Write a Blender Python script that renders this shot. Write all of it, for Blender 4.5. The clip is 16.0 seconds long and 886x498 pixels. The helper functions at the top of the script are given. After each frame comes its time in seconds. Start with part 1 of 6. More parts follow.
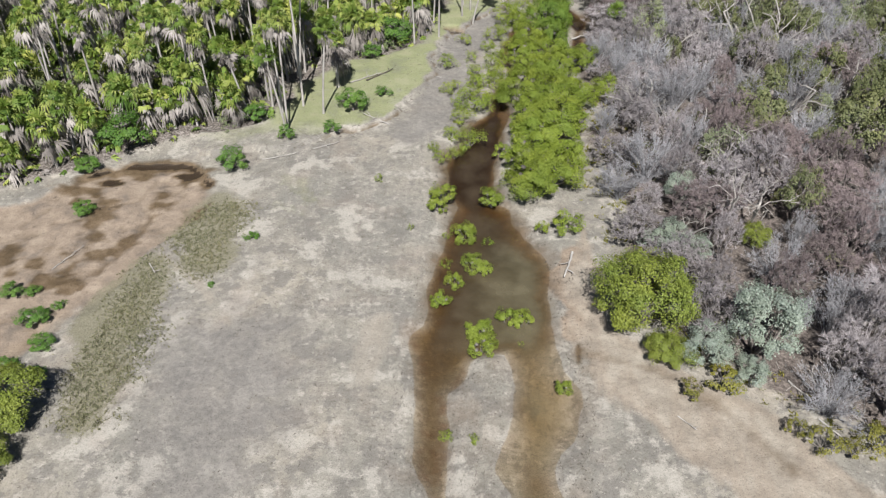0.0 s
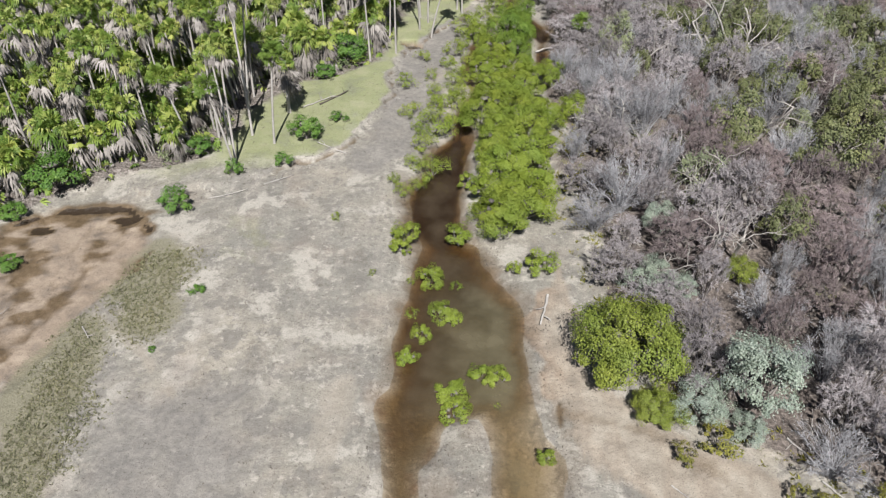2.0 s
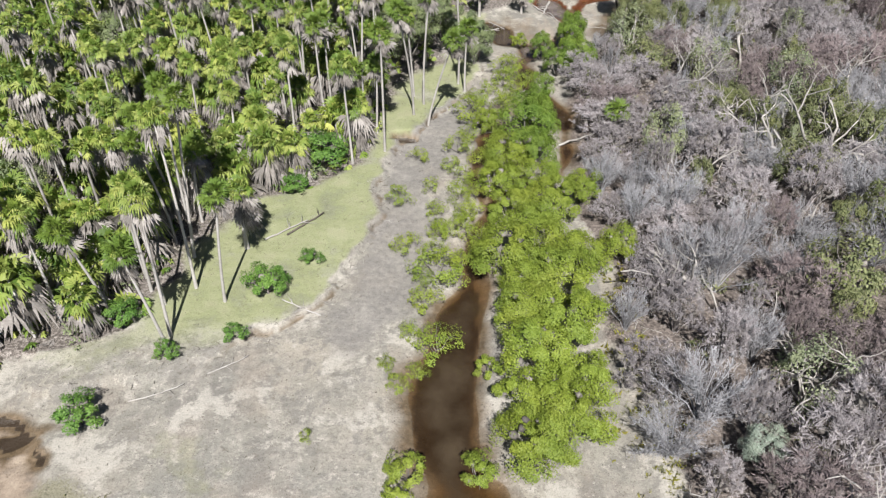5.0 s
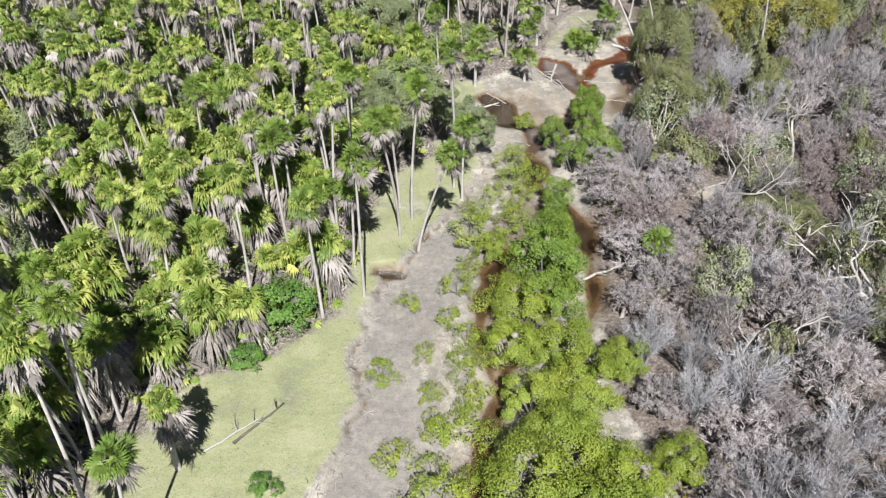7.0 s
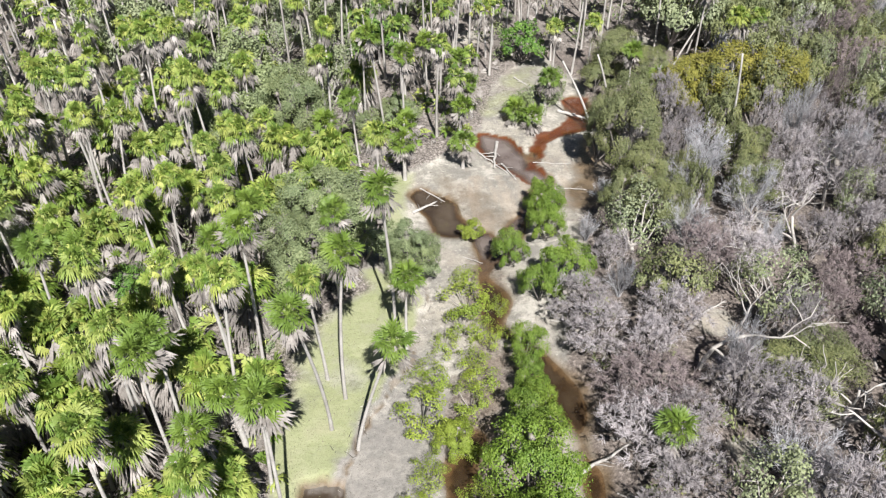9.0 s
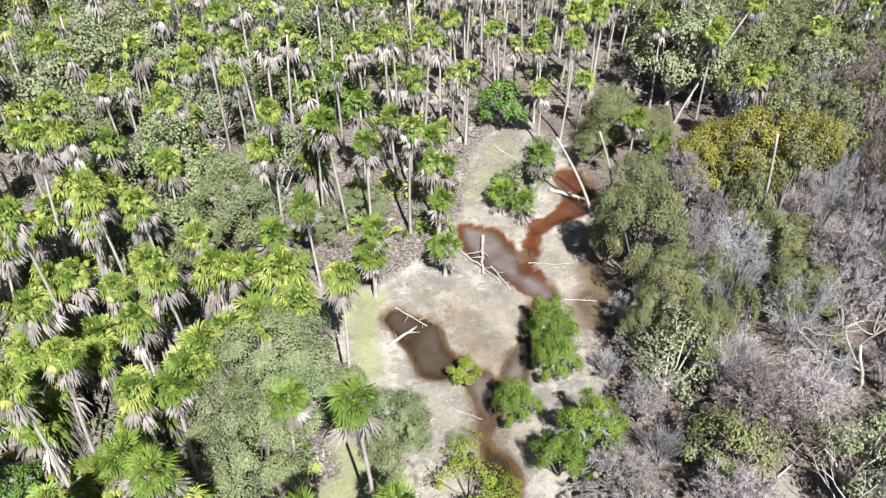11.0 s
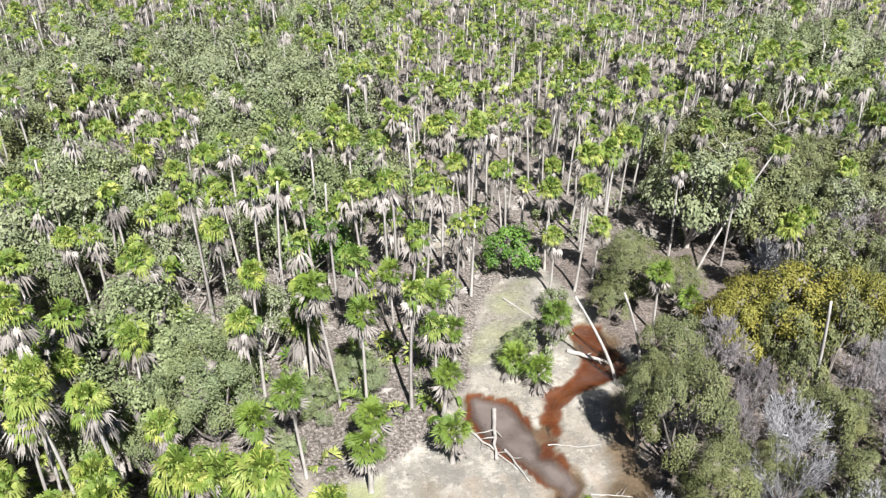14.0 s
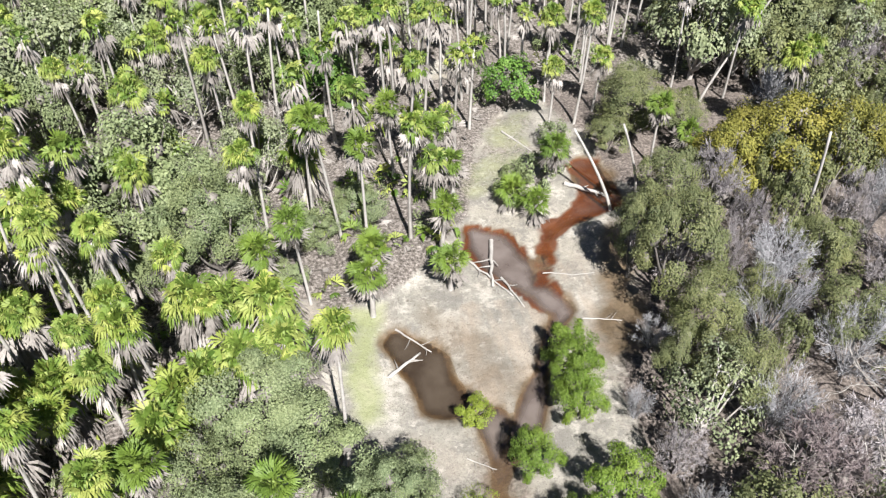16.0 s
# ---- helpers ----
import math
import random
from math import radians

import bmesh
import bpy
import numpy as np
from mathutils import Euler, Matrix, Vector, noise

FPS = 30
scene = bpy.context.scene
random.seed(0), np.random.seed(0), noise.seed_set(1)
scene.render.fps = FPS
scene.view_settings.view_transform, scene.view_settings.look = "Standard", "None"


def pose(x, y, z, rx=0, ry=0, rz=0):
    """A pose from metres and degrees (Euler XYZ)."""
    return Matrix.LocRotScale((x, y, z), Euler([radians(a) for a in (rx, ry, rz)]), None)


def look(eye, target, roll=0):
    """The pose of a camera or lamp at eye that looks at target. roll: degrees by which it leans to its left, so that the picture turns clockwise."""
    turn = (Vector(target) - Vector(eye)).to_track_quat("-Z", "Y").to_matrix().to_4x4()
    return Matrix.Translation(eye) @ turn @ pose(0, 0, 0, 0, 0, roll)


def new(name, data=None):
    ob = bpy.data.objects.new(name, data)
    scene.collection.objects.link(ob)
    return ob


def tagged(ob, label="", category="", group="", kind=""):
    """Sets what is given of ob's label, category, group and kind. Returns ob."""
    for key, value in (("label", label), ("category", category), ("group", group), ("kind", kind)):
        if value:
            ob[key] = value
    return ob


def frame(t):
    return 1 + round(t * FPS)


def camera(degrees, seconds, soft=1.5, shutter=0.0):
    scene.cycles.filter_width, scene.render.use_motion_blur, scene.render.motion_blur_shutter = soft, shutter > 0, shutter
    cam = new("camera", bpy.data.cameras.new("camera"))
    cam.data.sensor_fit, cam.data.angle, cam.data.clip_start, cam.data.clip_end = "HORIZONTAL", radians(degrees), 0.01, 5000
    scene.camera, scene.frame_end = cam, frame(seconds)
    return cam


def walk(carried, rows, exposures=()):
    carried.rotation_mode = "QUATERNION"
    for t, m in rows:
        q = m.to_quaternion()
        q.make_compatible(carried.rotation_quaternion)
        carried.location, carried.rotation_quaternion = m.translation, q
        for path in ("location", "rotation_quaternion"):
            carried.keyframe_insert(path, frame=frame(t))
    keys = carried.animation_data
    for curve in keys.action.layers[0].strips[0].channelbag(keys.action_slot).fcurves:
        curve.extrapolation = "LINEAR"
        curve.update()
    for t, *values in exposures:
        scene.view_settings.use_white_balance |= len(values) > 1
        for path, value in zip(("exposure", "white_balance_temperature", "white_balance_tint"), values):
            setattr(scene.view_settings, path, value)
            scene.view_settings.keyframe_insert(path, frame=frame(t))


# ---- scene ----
import itertools

cam = camera(61.40, 16.0, soft=1.3)
PATH = [
    (0, pose(-0.000, 0.000, 29.980, 51.899, 0, 6.520)),
    (0.5, pose(0.049, 0.391, 29.958, 51.810, 0, 6.545)),
    (1, pose(-0.027, 1.341, 29.957, 51.711, 0, 6.355)),
    (1.5, pose(-0.167, 2.868, 29.992, 51.616, 0, 5.044)),
    (2, pose(-0.386, 4.913, 30.036, 51.528, 0, 3.215)),
    (2.5, pose(-0.708, 7.350, 30.052, 51.432, 0, 2.635)),
    (3, pose(-0.992, 10.082, 30.015, 51.372, 0, 2.533)),
    (3.2, pose(-1.079, 11.210, 29.994, 51.413, 0, 2.506)),
    (5.3, pose(-2.701, 25.231, 29.627, 51.748, 0, 1.989)),
    (5.5, pose(-2.814, 26.849, 29.702, 51.701, 0, 1.968)),
    (6, pose(-3.109, 30.843, 29.901, 51.587, 0, 0.889)),
    (6.5, pose(-3.365, 34.769, 30.053, 51.589, 0, 0.863)),
    (7, pose(-3.544, 38.695, 30.159, 51.623, 0, 0.672)),
    (7.5, pose(-3.621, 42.623, 30.203, 51.679, 0, -0.738)),
    (8, pose(-3.916, 46.444, 30.185, 51.786, 0, -4.210)),
    (8.5, pose(-3.971, 50.057, 30.152, 51.876, 0, -5.179)),
    (9, pose(-4.185, 53.579, 30.091, 51.945, 0, -6.873)),
    (9.5, pose(-4.155, 56.925, 30.024, 52.031, 0, -7.906)),
    (10, pose(-4.181, 60.230, 29.890, 52.175, 0, -10.717)),
    (10.2, pose(-4.147, 61.472, 29.838, 52.304, 0, -10.643)),
    (12.3, pose(-3.331, 71.748, 30.393, 51.830, 0, -11.488)),
    (12.5, pose(-3.307, 72.206, 30.327, 52.034, 0, -11.472)),
    (13, pose(-3.239, 72.999, 30.150, 52.932, 0, -11.511)),
    (13.5, pose(-3.171, 73.103, 29.996, 56.548, 0, -11.440)),
    (14, pose(-3.120, 72.958, 29.887, 60.266, 0, -11.331)),
    (14.5, pose(-3.122, 72.811, 29.750, 61.701, 0, -11.329)),
    (15, pose(-3.160, 72.626, 29.623, 61.421, 0, -11.346)),
    (15.5, pose(-3.230, 72.386, 29.605, 54.067, 0, -11.422)),
    (16, pose(-3.221, 72.682, 29.721, 47.854, 0, -11.578)),
]
walk(cam, PATH, exposures=[(0.0, 0.70), (2.0, 0.74), (3.2, 0.84), (5.3, 0.97), (7.0, 1.10), (9.0, 1.22), (12.5, 1.33), (16.0, 1.33)])
# ---------------------------------------------------------------- sky and sun
SUN_EL, SUN_AZ = radians(49.5), radians(174.0)      # height; bearing from +y towards +x
world = bpy.data.worlds.new("sky")
scene.world = world
world.use_nodes = True
wt = world.node_tree
sky = wt.nodes.new("ShaderNodeTexSky")
sky.sky_type = "NISHITA"
sky.sun_disc = False
sky.sun_elevation = SUN_EL
sky.sun_rotation = SUN_AZ
sky.air_density = 0.38
sky.dust_density = 0.3
wt.links.new(sky.outputs[0], wt.nodes["Background"].inputs[0])
wt.nodes["Background"].inputs[1].default_value = 0.05

sun = new("sun", bpy.data.lights.new("sun", "SUN"))
sun.data.energy = 5.0
sun.data.angle = radians(0.53)
sun.data.color = (1.0, 0.975, 0.935)
toward_sun = Vector((math.sin(SUN_AZ) * math.cos(SUN_EL), math.cos(SUN_AZ) * math.cos(SUN_EL), math.sin(SUN_EL)))
sun.matrix_world = look(toward_sun * 120, (0, 0, 0))


# ---------------------------------------------------------------- materials
TONE = 0.62      # brings all the base colours below to those of sunlit leaves, wood and silt


def shader(name):
    m = bpy.data.materials.new(name)
    m.use_nodes = True
    t = m.node_tree
    return m, t, t.nodes["Principled BSDF"], t.nodes["Material Output"]


def ramp(t, fac, *stops):
    r = t.nodes.new("ShaderNodeValToRGB")
    while len(r.color_ramp.elements) < len(stops):
        r.color_ramp.elements.new(0.5)
    for e, (p, c) in zip(r.color_ramp.elements, stops):
        e.position = p
        e.color = (*c, 1)
    t.links.new(fac, r.inputs[0])
    return r.outputs[0]


def blend(t, fac, a, b, mode="MIX"):
    n = t.nodes.new("ShaderNodeMix")
    n.data_type, n.blend_type = "RGBA", mode
    for sock, v in ((n.inputs[0], fac), (n.inputs[6], a), (n.inputs[7], b)):
        if isinstance(v, (int, float)):
            sock.default_value = v
        elif isinstance(v, tuple):
            sock.default_value = (*v, 1)
        else:
            t.links.new(v, sock)
    return n.outputs[2]


def math_node(t, op, a, b=None, c=None):
    n = t.nodes.new("ShaderNodeMath")
    n.operation = op
    for sock, v in zip(n.inputs, (a, b, c)):
        if v is None:
            continue
        if isinstance(v, (int, float)):
            sock.default_value = v
        else:
            t.links.new(v, sock)
    return n.outputs[0]


def noise_tex(t, scale, detail=4.0, rough=0.55, coords=None):
    n = t.nodes.new("ShaderNodeTexNoise")
    n.inputs["Scale"].default_value = scale
    n.inputs["Detail"].default_value = detail
    n.inputs["Roughness"].default_value = rough
    if coords is None:
        g = t.nodes.new("ShaderNodeNewGeometry")
        coords = g.outputs["Position"]
    t.links.new(coords, n.inputs["Vector"])
    return n.outputs[0]


def foliage(name, dark, mid, light, through_leaf=0.3, rough=0.5, drift=0.25, fuzz=0.3):
    """Leaves: the colour varies leaf by leaf and plant by plant, and some light comes through."""
    m, t, p, out = shader(name)
    geo = t.nodes.new("ShaderNodeNewGeometry")
    info = t.nodes.new("ShaderNodeObjectInfo")
    col = ramp(t, geo.outputs["Random Per Island"], (0.0, dark), (0.5, mid), (1.0, light))
    patch = noise_tex(t, 0.35, 3.0)
    warm = blend(t, 1.0, col, (1.14, 1.05, 0.62), "MULTIPLY")
    col = blend(t, math_node(t, "MULTIPLY", ramp(t, patch, (0.4, (0, 0, 0)), (0.65, (1, 1, 1))), drift * 2), col, warm)
    sprig = noise_tex(t, 11.0, 3.0, 0.7)
    col = blend(t, fuzz, col, ramp(t, sprig, (0.34, (0.45, 0.47, 0.43)), (0.5, (1.0, 1.0, 1.0)), (0.66, (1.4, 1.4, 1.4))), "MULTIPLY")
    bump = t.nodes.new("ShaderNodeBump")
    bump.inputs["Strength"].default_value = min(1.0, fuzz * 1.2)
    bump.inputs["Distance"].default_value = 0.08
    t.links.new(sprig, bump.inputs["Height"])
    t.links.new(bump.outputs[0], p.inputs["Normal"])
    tone = noise_tex(t, 0.45, 2.0)
    value = math_node(t, "MULTIPLY_ADD", tone, drift * 4, 1.0 - drift * 2)
    value = math_node(t, "ADD", value, math_node(t, "MULTIPLY_ADD", info.outputs["Random"], 0.16, -0.08))
    value = math_node(t, "MULTIPLY", value, TONE)
    hsv = t.nodes.new("ShaderNodeHueSaturation")
    t.links.new(math_node(t, "MULTIPLY_ADD", tone, -0.05, 0.525), hsv.inputs["Hue"])
    t.links.new(value, hsv.inputs["Value"])
    t.links.new(col, hsv.inputs["Color"])
    p.inputs["Roughness"].default_value = rough + 0.14
    p.inputs["Specular IOR Level"].default_value = 0.3
    t.links.new(hsv.outputs[0], p.inputs["Base Color"])
    tr = t.nodes.new("ShaderNodeBsdfTranslucent")
    t.links.new(blend(t, 1.0, hsv.outputs[0], (1.25, 1.2, 0.5), "MULTIPLY"), tr.inputs[0])
    mix = t.nodes.new("ShaderNodeMixShader")
    mix.inputs[0].default_value = through_leaf
    t.links.new(p.outputs[0], mix.inputs[1])
    t.links.new(tr.outputs[0], mix.inputs[2])
    t.links.new(mix.outputs[0], out.inputs[0])
    return m


def woody(name, dark, light, scale=3.0, rough=0.85, drift=0.2):
    """Bark, twigs and dead wood: mottled along its length, each plant a little different."""
    m, t, p, out = shader(name)
    geo = t.nodes.new("ShaderNodeNewGeometry")
    info = t.nodes.new("ShaderNodeObjectInfo")
    grain = noise_tex(t, scale * 6, 3.0)
    stain = noise_tex(t, scale * 0.6, 3.0)
    f = math_node(t, "MULTIPLY_ADD", grain, 0.5, math_node(t, "MULTIPLY_ADD", stain, 0.7, -0.1))
    f = math_node(t, "MULTIPLY_ADD", geo.outputs["Random Per Island"], 0.35, math_node(t, "SUBTRACT", f, 0.17))
    col = ramp(t, f, (0.25, dark), (0.8, light))
    hsv = t.nodes.new("ShaderNodeHueSaturation")
    t.links.new(math_node(t, "MULTIPLY_ADD", info.outputs["Random"], drift * 2 * TONE, (1.0 - drift) * TONE), hsv.inputs["Value"])
    t.links.new(col, hsv.inputs["Color"])
    t.links.new(hsv.outputs[0], p.inputs["Base Color"])
    p.inputs["Roughness"].default_value = rough
    return m


M_FROND = foliage("palm_frond_green", (0.095, 0.175, 0.03), (0.235, 0.352, 0.068), (0.50, 0.56, 0.17), 0.24, 0.38, 0.2, 0.25)
M_DRY = woody("dry_palm_frond", (0.17, 0.15, 0.135), (0.56, 0.515, 0.485), 1.5, drift=0.12)
M_TRUNK = woody("palm_trunk_bark", (0.33, 0.305, 0.285), (0.70, 0.67, 0.635), 2.0, drift=0.1)
M_MANGROVE = foliage("mangrove_leaf", (0.22, 0.30, 0.04), (0.30, 0.40, 0.06), (0.40, 0.49, 0.092), 0.28, 0.42, 0.14, 0.15)
M_UPPER = foliage("upper_mangrove_leaf", (0.14, 0.235, 0.034), (0.205, 0.325, 0.05), (0.30, 0.42, 0.085), 0.28, 0.42, 0.15, 0.15)
M_ROUND = foliage("round_mangrove_leaf", (0.17, 0.22, 0.036), (0.25, 0.315, 0.056), (0.35, 0.415, 0.088), 0.15, 0.42, 0.15)
M_GREYLEAF = foliage("grey_green_leaf", (0.175, 0.226, 0.112), (0.265, 0.328, 0.168), (0.38, 0.445, 0.255), 0.18, 0.55, 0.15, 0.2)
M_PALELEAF = foliage("pale_gum_leaf", (0.20, 0.245, 0.14), (0.30, 0.35, 0.21), (0.41, 0.46, 0.30), 0.15, 0.55, 0.15, 0.2)
M_OLIVE = foliage("olive_leaf", (0.14, 0.168, 0.075), (0.22, 0.25, 0.118), (0.325, 0.35, 0.18), 0.15, 0.5, 0.18, 0.25)
M_YELLOW = foliage("yellow_olive_leaf", (0.175, 0.18, 0.036), (0.275, 0.27, 0.056), (0.40, 0.375, 0.09), 0.18, 0.5, 0.15, 0.3)
M_DEEP = foliage("deep_green_leaf", (0.085, 0.19, 0.035), (0.135, 0.275, 0.05), (0.21, 0.37, 0.08), 0.18, 0.42, 0.15)
M_SILVER = foliage("silver_leaf", (0.26, 0.325, 0.27), (0.37, 0.45, 0.385), (0.53, 0.60, 0.54), 0.1, 0.5, 0.1, 0.2)
M_SALT = foliage("saltmarsh_leaf", (0.17, 0.175, 0.10), (0.265, 0.265, 0.16), (0.385, 0.37, 0.245), 0.1, 0.7, 0.1)
M_TWIG = woody("mauve_dead_twig", (0.23, 0.207, 0.21), (0.64, 0.59, 0.61), 1.2, drift=0.25)
M_BLUE = woody("ash_grey_twig", (0.25, 0.25, 0.265), (0.62, 0.615, 0.65), 1.2, drift=0.2)
M_BROWN = woody("russet_dead_twig", (0.165, 0.128, 0.128), (0.50, 0.41, 0.41), 1.2, drift=0.25)
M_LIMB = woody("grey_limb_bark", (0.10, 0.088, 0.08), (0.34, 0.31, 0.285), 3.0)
M_BLEACH = woody("bleached_wood", (0.34, 0.315, 0.295), (0.70, 0.66, 0.62), 2.5, drift=0.1)
M_DARKWOOD = woody("dark_driftwood", (0.06, 0.05, 0.042), (0.20, 0.17, 0.14), 3.0)


def ground_material():
    m, t, p, out = shader("tidal_flat_ground")

    def cover(name):
        a = t.nodes.new("ShaderNodeAttribute")
        a.attribute_name = name
        s = t.nodes.new("ShaderNodeSeparateColor")
        t.links.new(a.outputs["Color"], s.inputs[0])
        return s.outputs

    a, b, c = cover("cover_a"), cover("cover_b"), cover("cover_c")
    broad, middle, fine, grit = noise_tex(t, 0.11, 5), noise_tex(t, 0.55, 6, 0.62), noise_tex(t, 2.6, 6, 0.65), noise_tex(t, 14.0, 4, 0.7)
    geo = t.nodes.new("ShaderNodeNewGeometry")
    flow = t.nodes.new("ShaderNodeMapping")
    flow.inputs["Scale"].default_value = (1.0, 0.22, 1.0)
    flow.inputs["Rotation"].default_value = (0, 0, 0.12)
    t.links.new(geo.outputs["Position"], flow.inputs["Vector"])
    streak = noise_tex(t, 0.75, 6, 0.65, flow.outputs[0])
    pits = noise_tex(t, 5.5, 5, 0.75)
    # dry silt and sand of the flat
    col = ramp(t, broad, (0.34, (0.275, 0.268, 0.242)), (0.5, (0.37, 0.351, 0.304)), (0.62, (0.458, 0.42, 0.352)))
    col = blend(t, ramp(t, middle, (0.42, (0, 0, 0)), (0.68, (0.7, 0.7, 0.7))), col, (0.25, 0.236, 0.212))
    col = blend(t, ramp(t, streak, (0.52, (0, 0, 0)), (0.66, (0.5, 0.5, 0.5))), col, (0.47, 0.43, 0.385))
    col = blend(t, ramp(t, streak, (0.30, (0.4, 0.4, 0.4)), (0.46, (0, 0, 0))), col, (0.225, 0.20, 0.175))
    col = blend(t, ramp(t, fine, (0.48, (0, 0, 0)), (0.74, (0.7, 0.7, 0.7))), col, (0.54, 0.495, 0.44))
    col = blend(t, ramp(t, pits, (0.34, (0.6, 0.6, 0.6)), (0.45, (0, 0, 0))), col, (0.16, 0.14, 0.118))

    # crusts, scuffs and salt with ragged edges
    crust, scuff, bloom = noise_tex(t, 0.62, 9, 0.72), noise_tex(t, 1.7, 9, 0.78), noise_tex(t, 0.33, 9, 0.72)
    col = blend(t, ramp(t, crust, (0.515, (0, 0, 0)), (0.555, (0.7, 0.7, 0.7))), col, (0.245, 0.23, 0.21))
    col = blend(t, ramp(t, bloom, (0.53, (0, 0, 0)), (0.585, (0.75, 0.75, 0.75))), col, (0.60, 0.565, 0.505))
    col = blend(t, ramp(t, scuff, (0.37, (0.6, 0.6, 0.6)), (0.43, (0, 0, 0))), col, (0.19, 0.165, 0.14))
    col = blend(t, ramp(t, scuff, (0.565, (0, 0, 0)), (0.62, (0.7, 0.7, 0.7))), col, (0.62, 0.575, 0.515))

    tinge = noise_tex(t, 0.27, 6, 0.6)
    col = blend(t, ramp(t, tinge, (0.53, (0, 0, 0)), (0.68, (0.32, 0.32, 0.32))), col, (0.43, 0.35, 0.285))

    def lay(col, mask, tex, lo, hi, colour, amount=1.0):
        """Spread a cover where its mask, broken by a texture, is high."""
        f = math_node(t, "ADD", mask, math_node(t, "MULTIPLY_ADD", tex, 1.5, -0.75))
        f = ramp(t, f, (lo, (0, 0, 0)), (hi, (amount, amount, amount)))
        return blend(t, f, col, colour)

    silt = ramp(t, fine, (0.3, (0.20, 0.19, 0.18)), (0.7, (0.36, 0.335, 0.31)))
    tan = ramp(t, crust, (0.36, (0.23, 0.185, 0.15)), (0.5, (0.37, 0.285, 0.215)), (0.62, (0.49, 0.395, 0.305)))
    pale = ramp(t, crust, (0.36, (0.35, 0.305, 0.25)), (0.5, (0.45, 0.40, 0.335)), (0.62, (0.54, 0.49, 0.415)))
    litter = ramp(t, pits, (0.38, (0.06, 0.05, 0.04)), (0.53, (0.245, 0.212, 0.192)), (0.66, (0.54, 0.49, 0.455)))
    mauve = ramp(t, pits, (0.36, (0.075, 0.06, 0.052)), (0.54, (0.225, 0.188, 0.168)), (0.68, (0.43, 0.37, 0.335)))
    grass = ramp(t, middle, (0.3, (0.255, 0.295, 0.13)), (0.5, (0.335, 0.37, 0.175)), (0.7, (0.43, 0.445, 0.255)))
    salt = ramp(t, grit, (0.35, (0.18, 0.172, 0.11)), (0.55, (0.29, 0.272, 0.185)), (0.75, (0.42, 0.385, 0.29)))
    rust = ramp(t, middle, (0.3, (0.10, 0.028, 0.009)), (0.7, (0.215, 0.075, 0.026)))
    brown = ramp(t, crust, (0.36, (0.095, 0.065, 0.036)), (0.5, (0.165, 0.115, 0.066)), (0.64, (0.27, 0.195, 0.125)))
    col = lay(col, b[2], middle, 0.2, 1.15, silt, 0.8)
    col = lay(col, b[1], streak, 0.35, 0.8, tan, 0.9)
    col = lay(col, c[2], streak, 0.4, 0.95, pale, 0.9)
    col = lay(col, a[2], fine, 0.3, 0.7, litter)
    col = lay(col, c[0], fine, 0.3, 0.7, mauve)
    col = lay(col, a[0], middle, 0.35, 1.0, grass, 0.85)
    col = lay(col, a[1], pits, 0.4, 0.75, salt, 0.85)
    wet_and_shade = math_node(t, "MULTIPLY", b[0], 1.0)
    col = blend(t, ramp(t, math_node(t, "ADD", wet_and_shade, math_node(t, "MULTIPLY_ADD", middle, 0.9, -0.45)), (0.1, (0, 0, 0)), (0.8, (0.92, 0.92, 0.92))), col, brown)
    col = blend(t, ramp(t, wet_and_shade, (0.95, (0, 0, 0)), (1.2, (0.9, 0.9, 0.9))), col, (0.042, 0.028, 0.018))
    col = blend(t, ramp(t, math_node(t, "ADD", c[1], math_node(t, "MULTIPLY_ADD", middle, 0.8, -0.4)), (0.2, (0, 0, 0)), (0.7, (1, 1, 1))), col, rust)
    speck = ramp(t, grit, (0.32, (0.28, 0.26, 0.24)), (0.44, (1, 1, 1)), (0.58, (1, 1, 1)), (0.70, (1.35, 1.33, 1.30)))
    col = blend(t, 0.75, col, speck, "MULTIPLY")
    col = blend(t, 1.0, col, (TONE, TONE, TONE), "MULTIPLY")
    t.links.new(col, p.inputs["Base Color"])
    t.links.new(ramp(t, wet_and_shade, (0.2, (0.95, 0.95, 0.95)), (0.8, (0.4, 0.4, 0.4))), p.inputs["Roughness"])
    bump = t.nodes.new("ShaderNodeBump")
    bump.inputs["Strength"].default_value = 0.7
    bump.inputs["Distance"].default_value = 0.12
    t.links.new(math_node(t, "ADD", math_node(t, "MULTIPLY", fine, 0.8), math_node(t, "MULTIPLY", pits, 0.5)), bump.inputs["Height"])
    t.links.new(bump.outputs[0], p.inputs["Normal"])
    return m


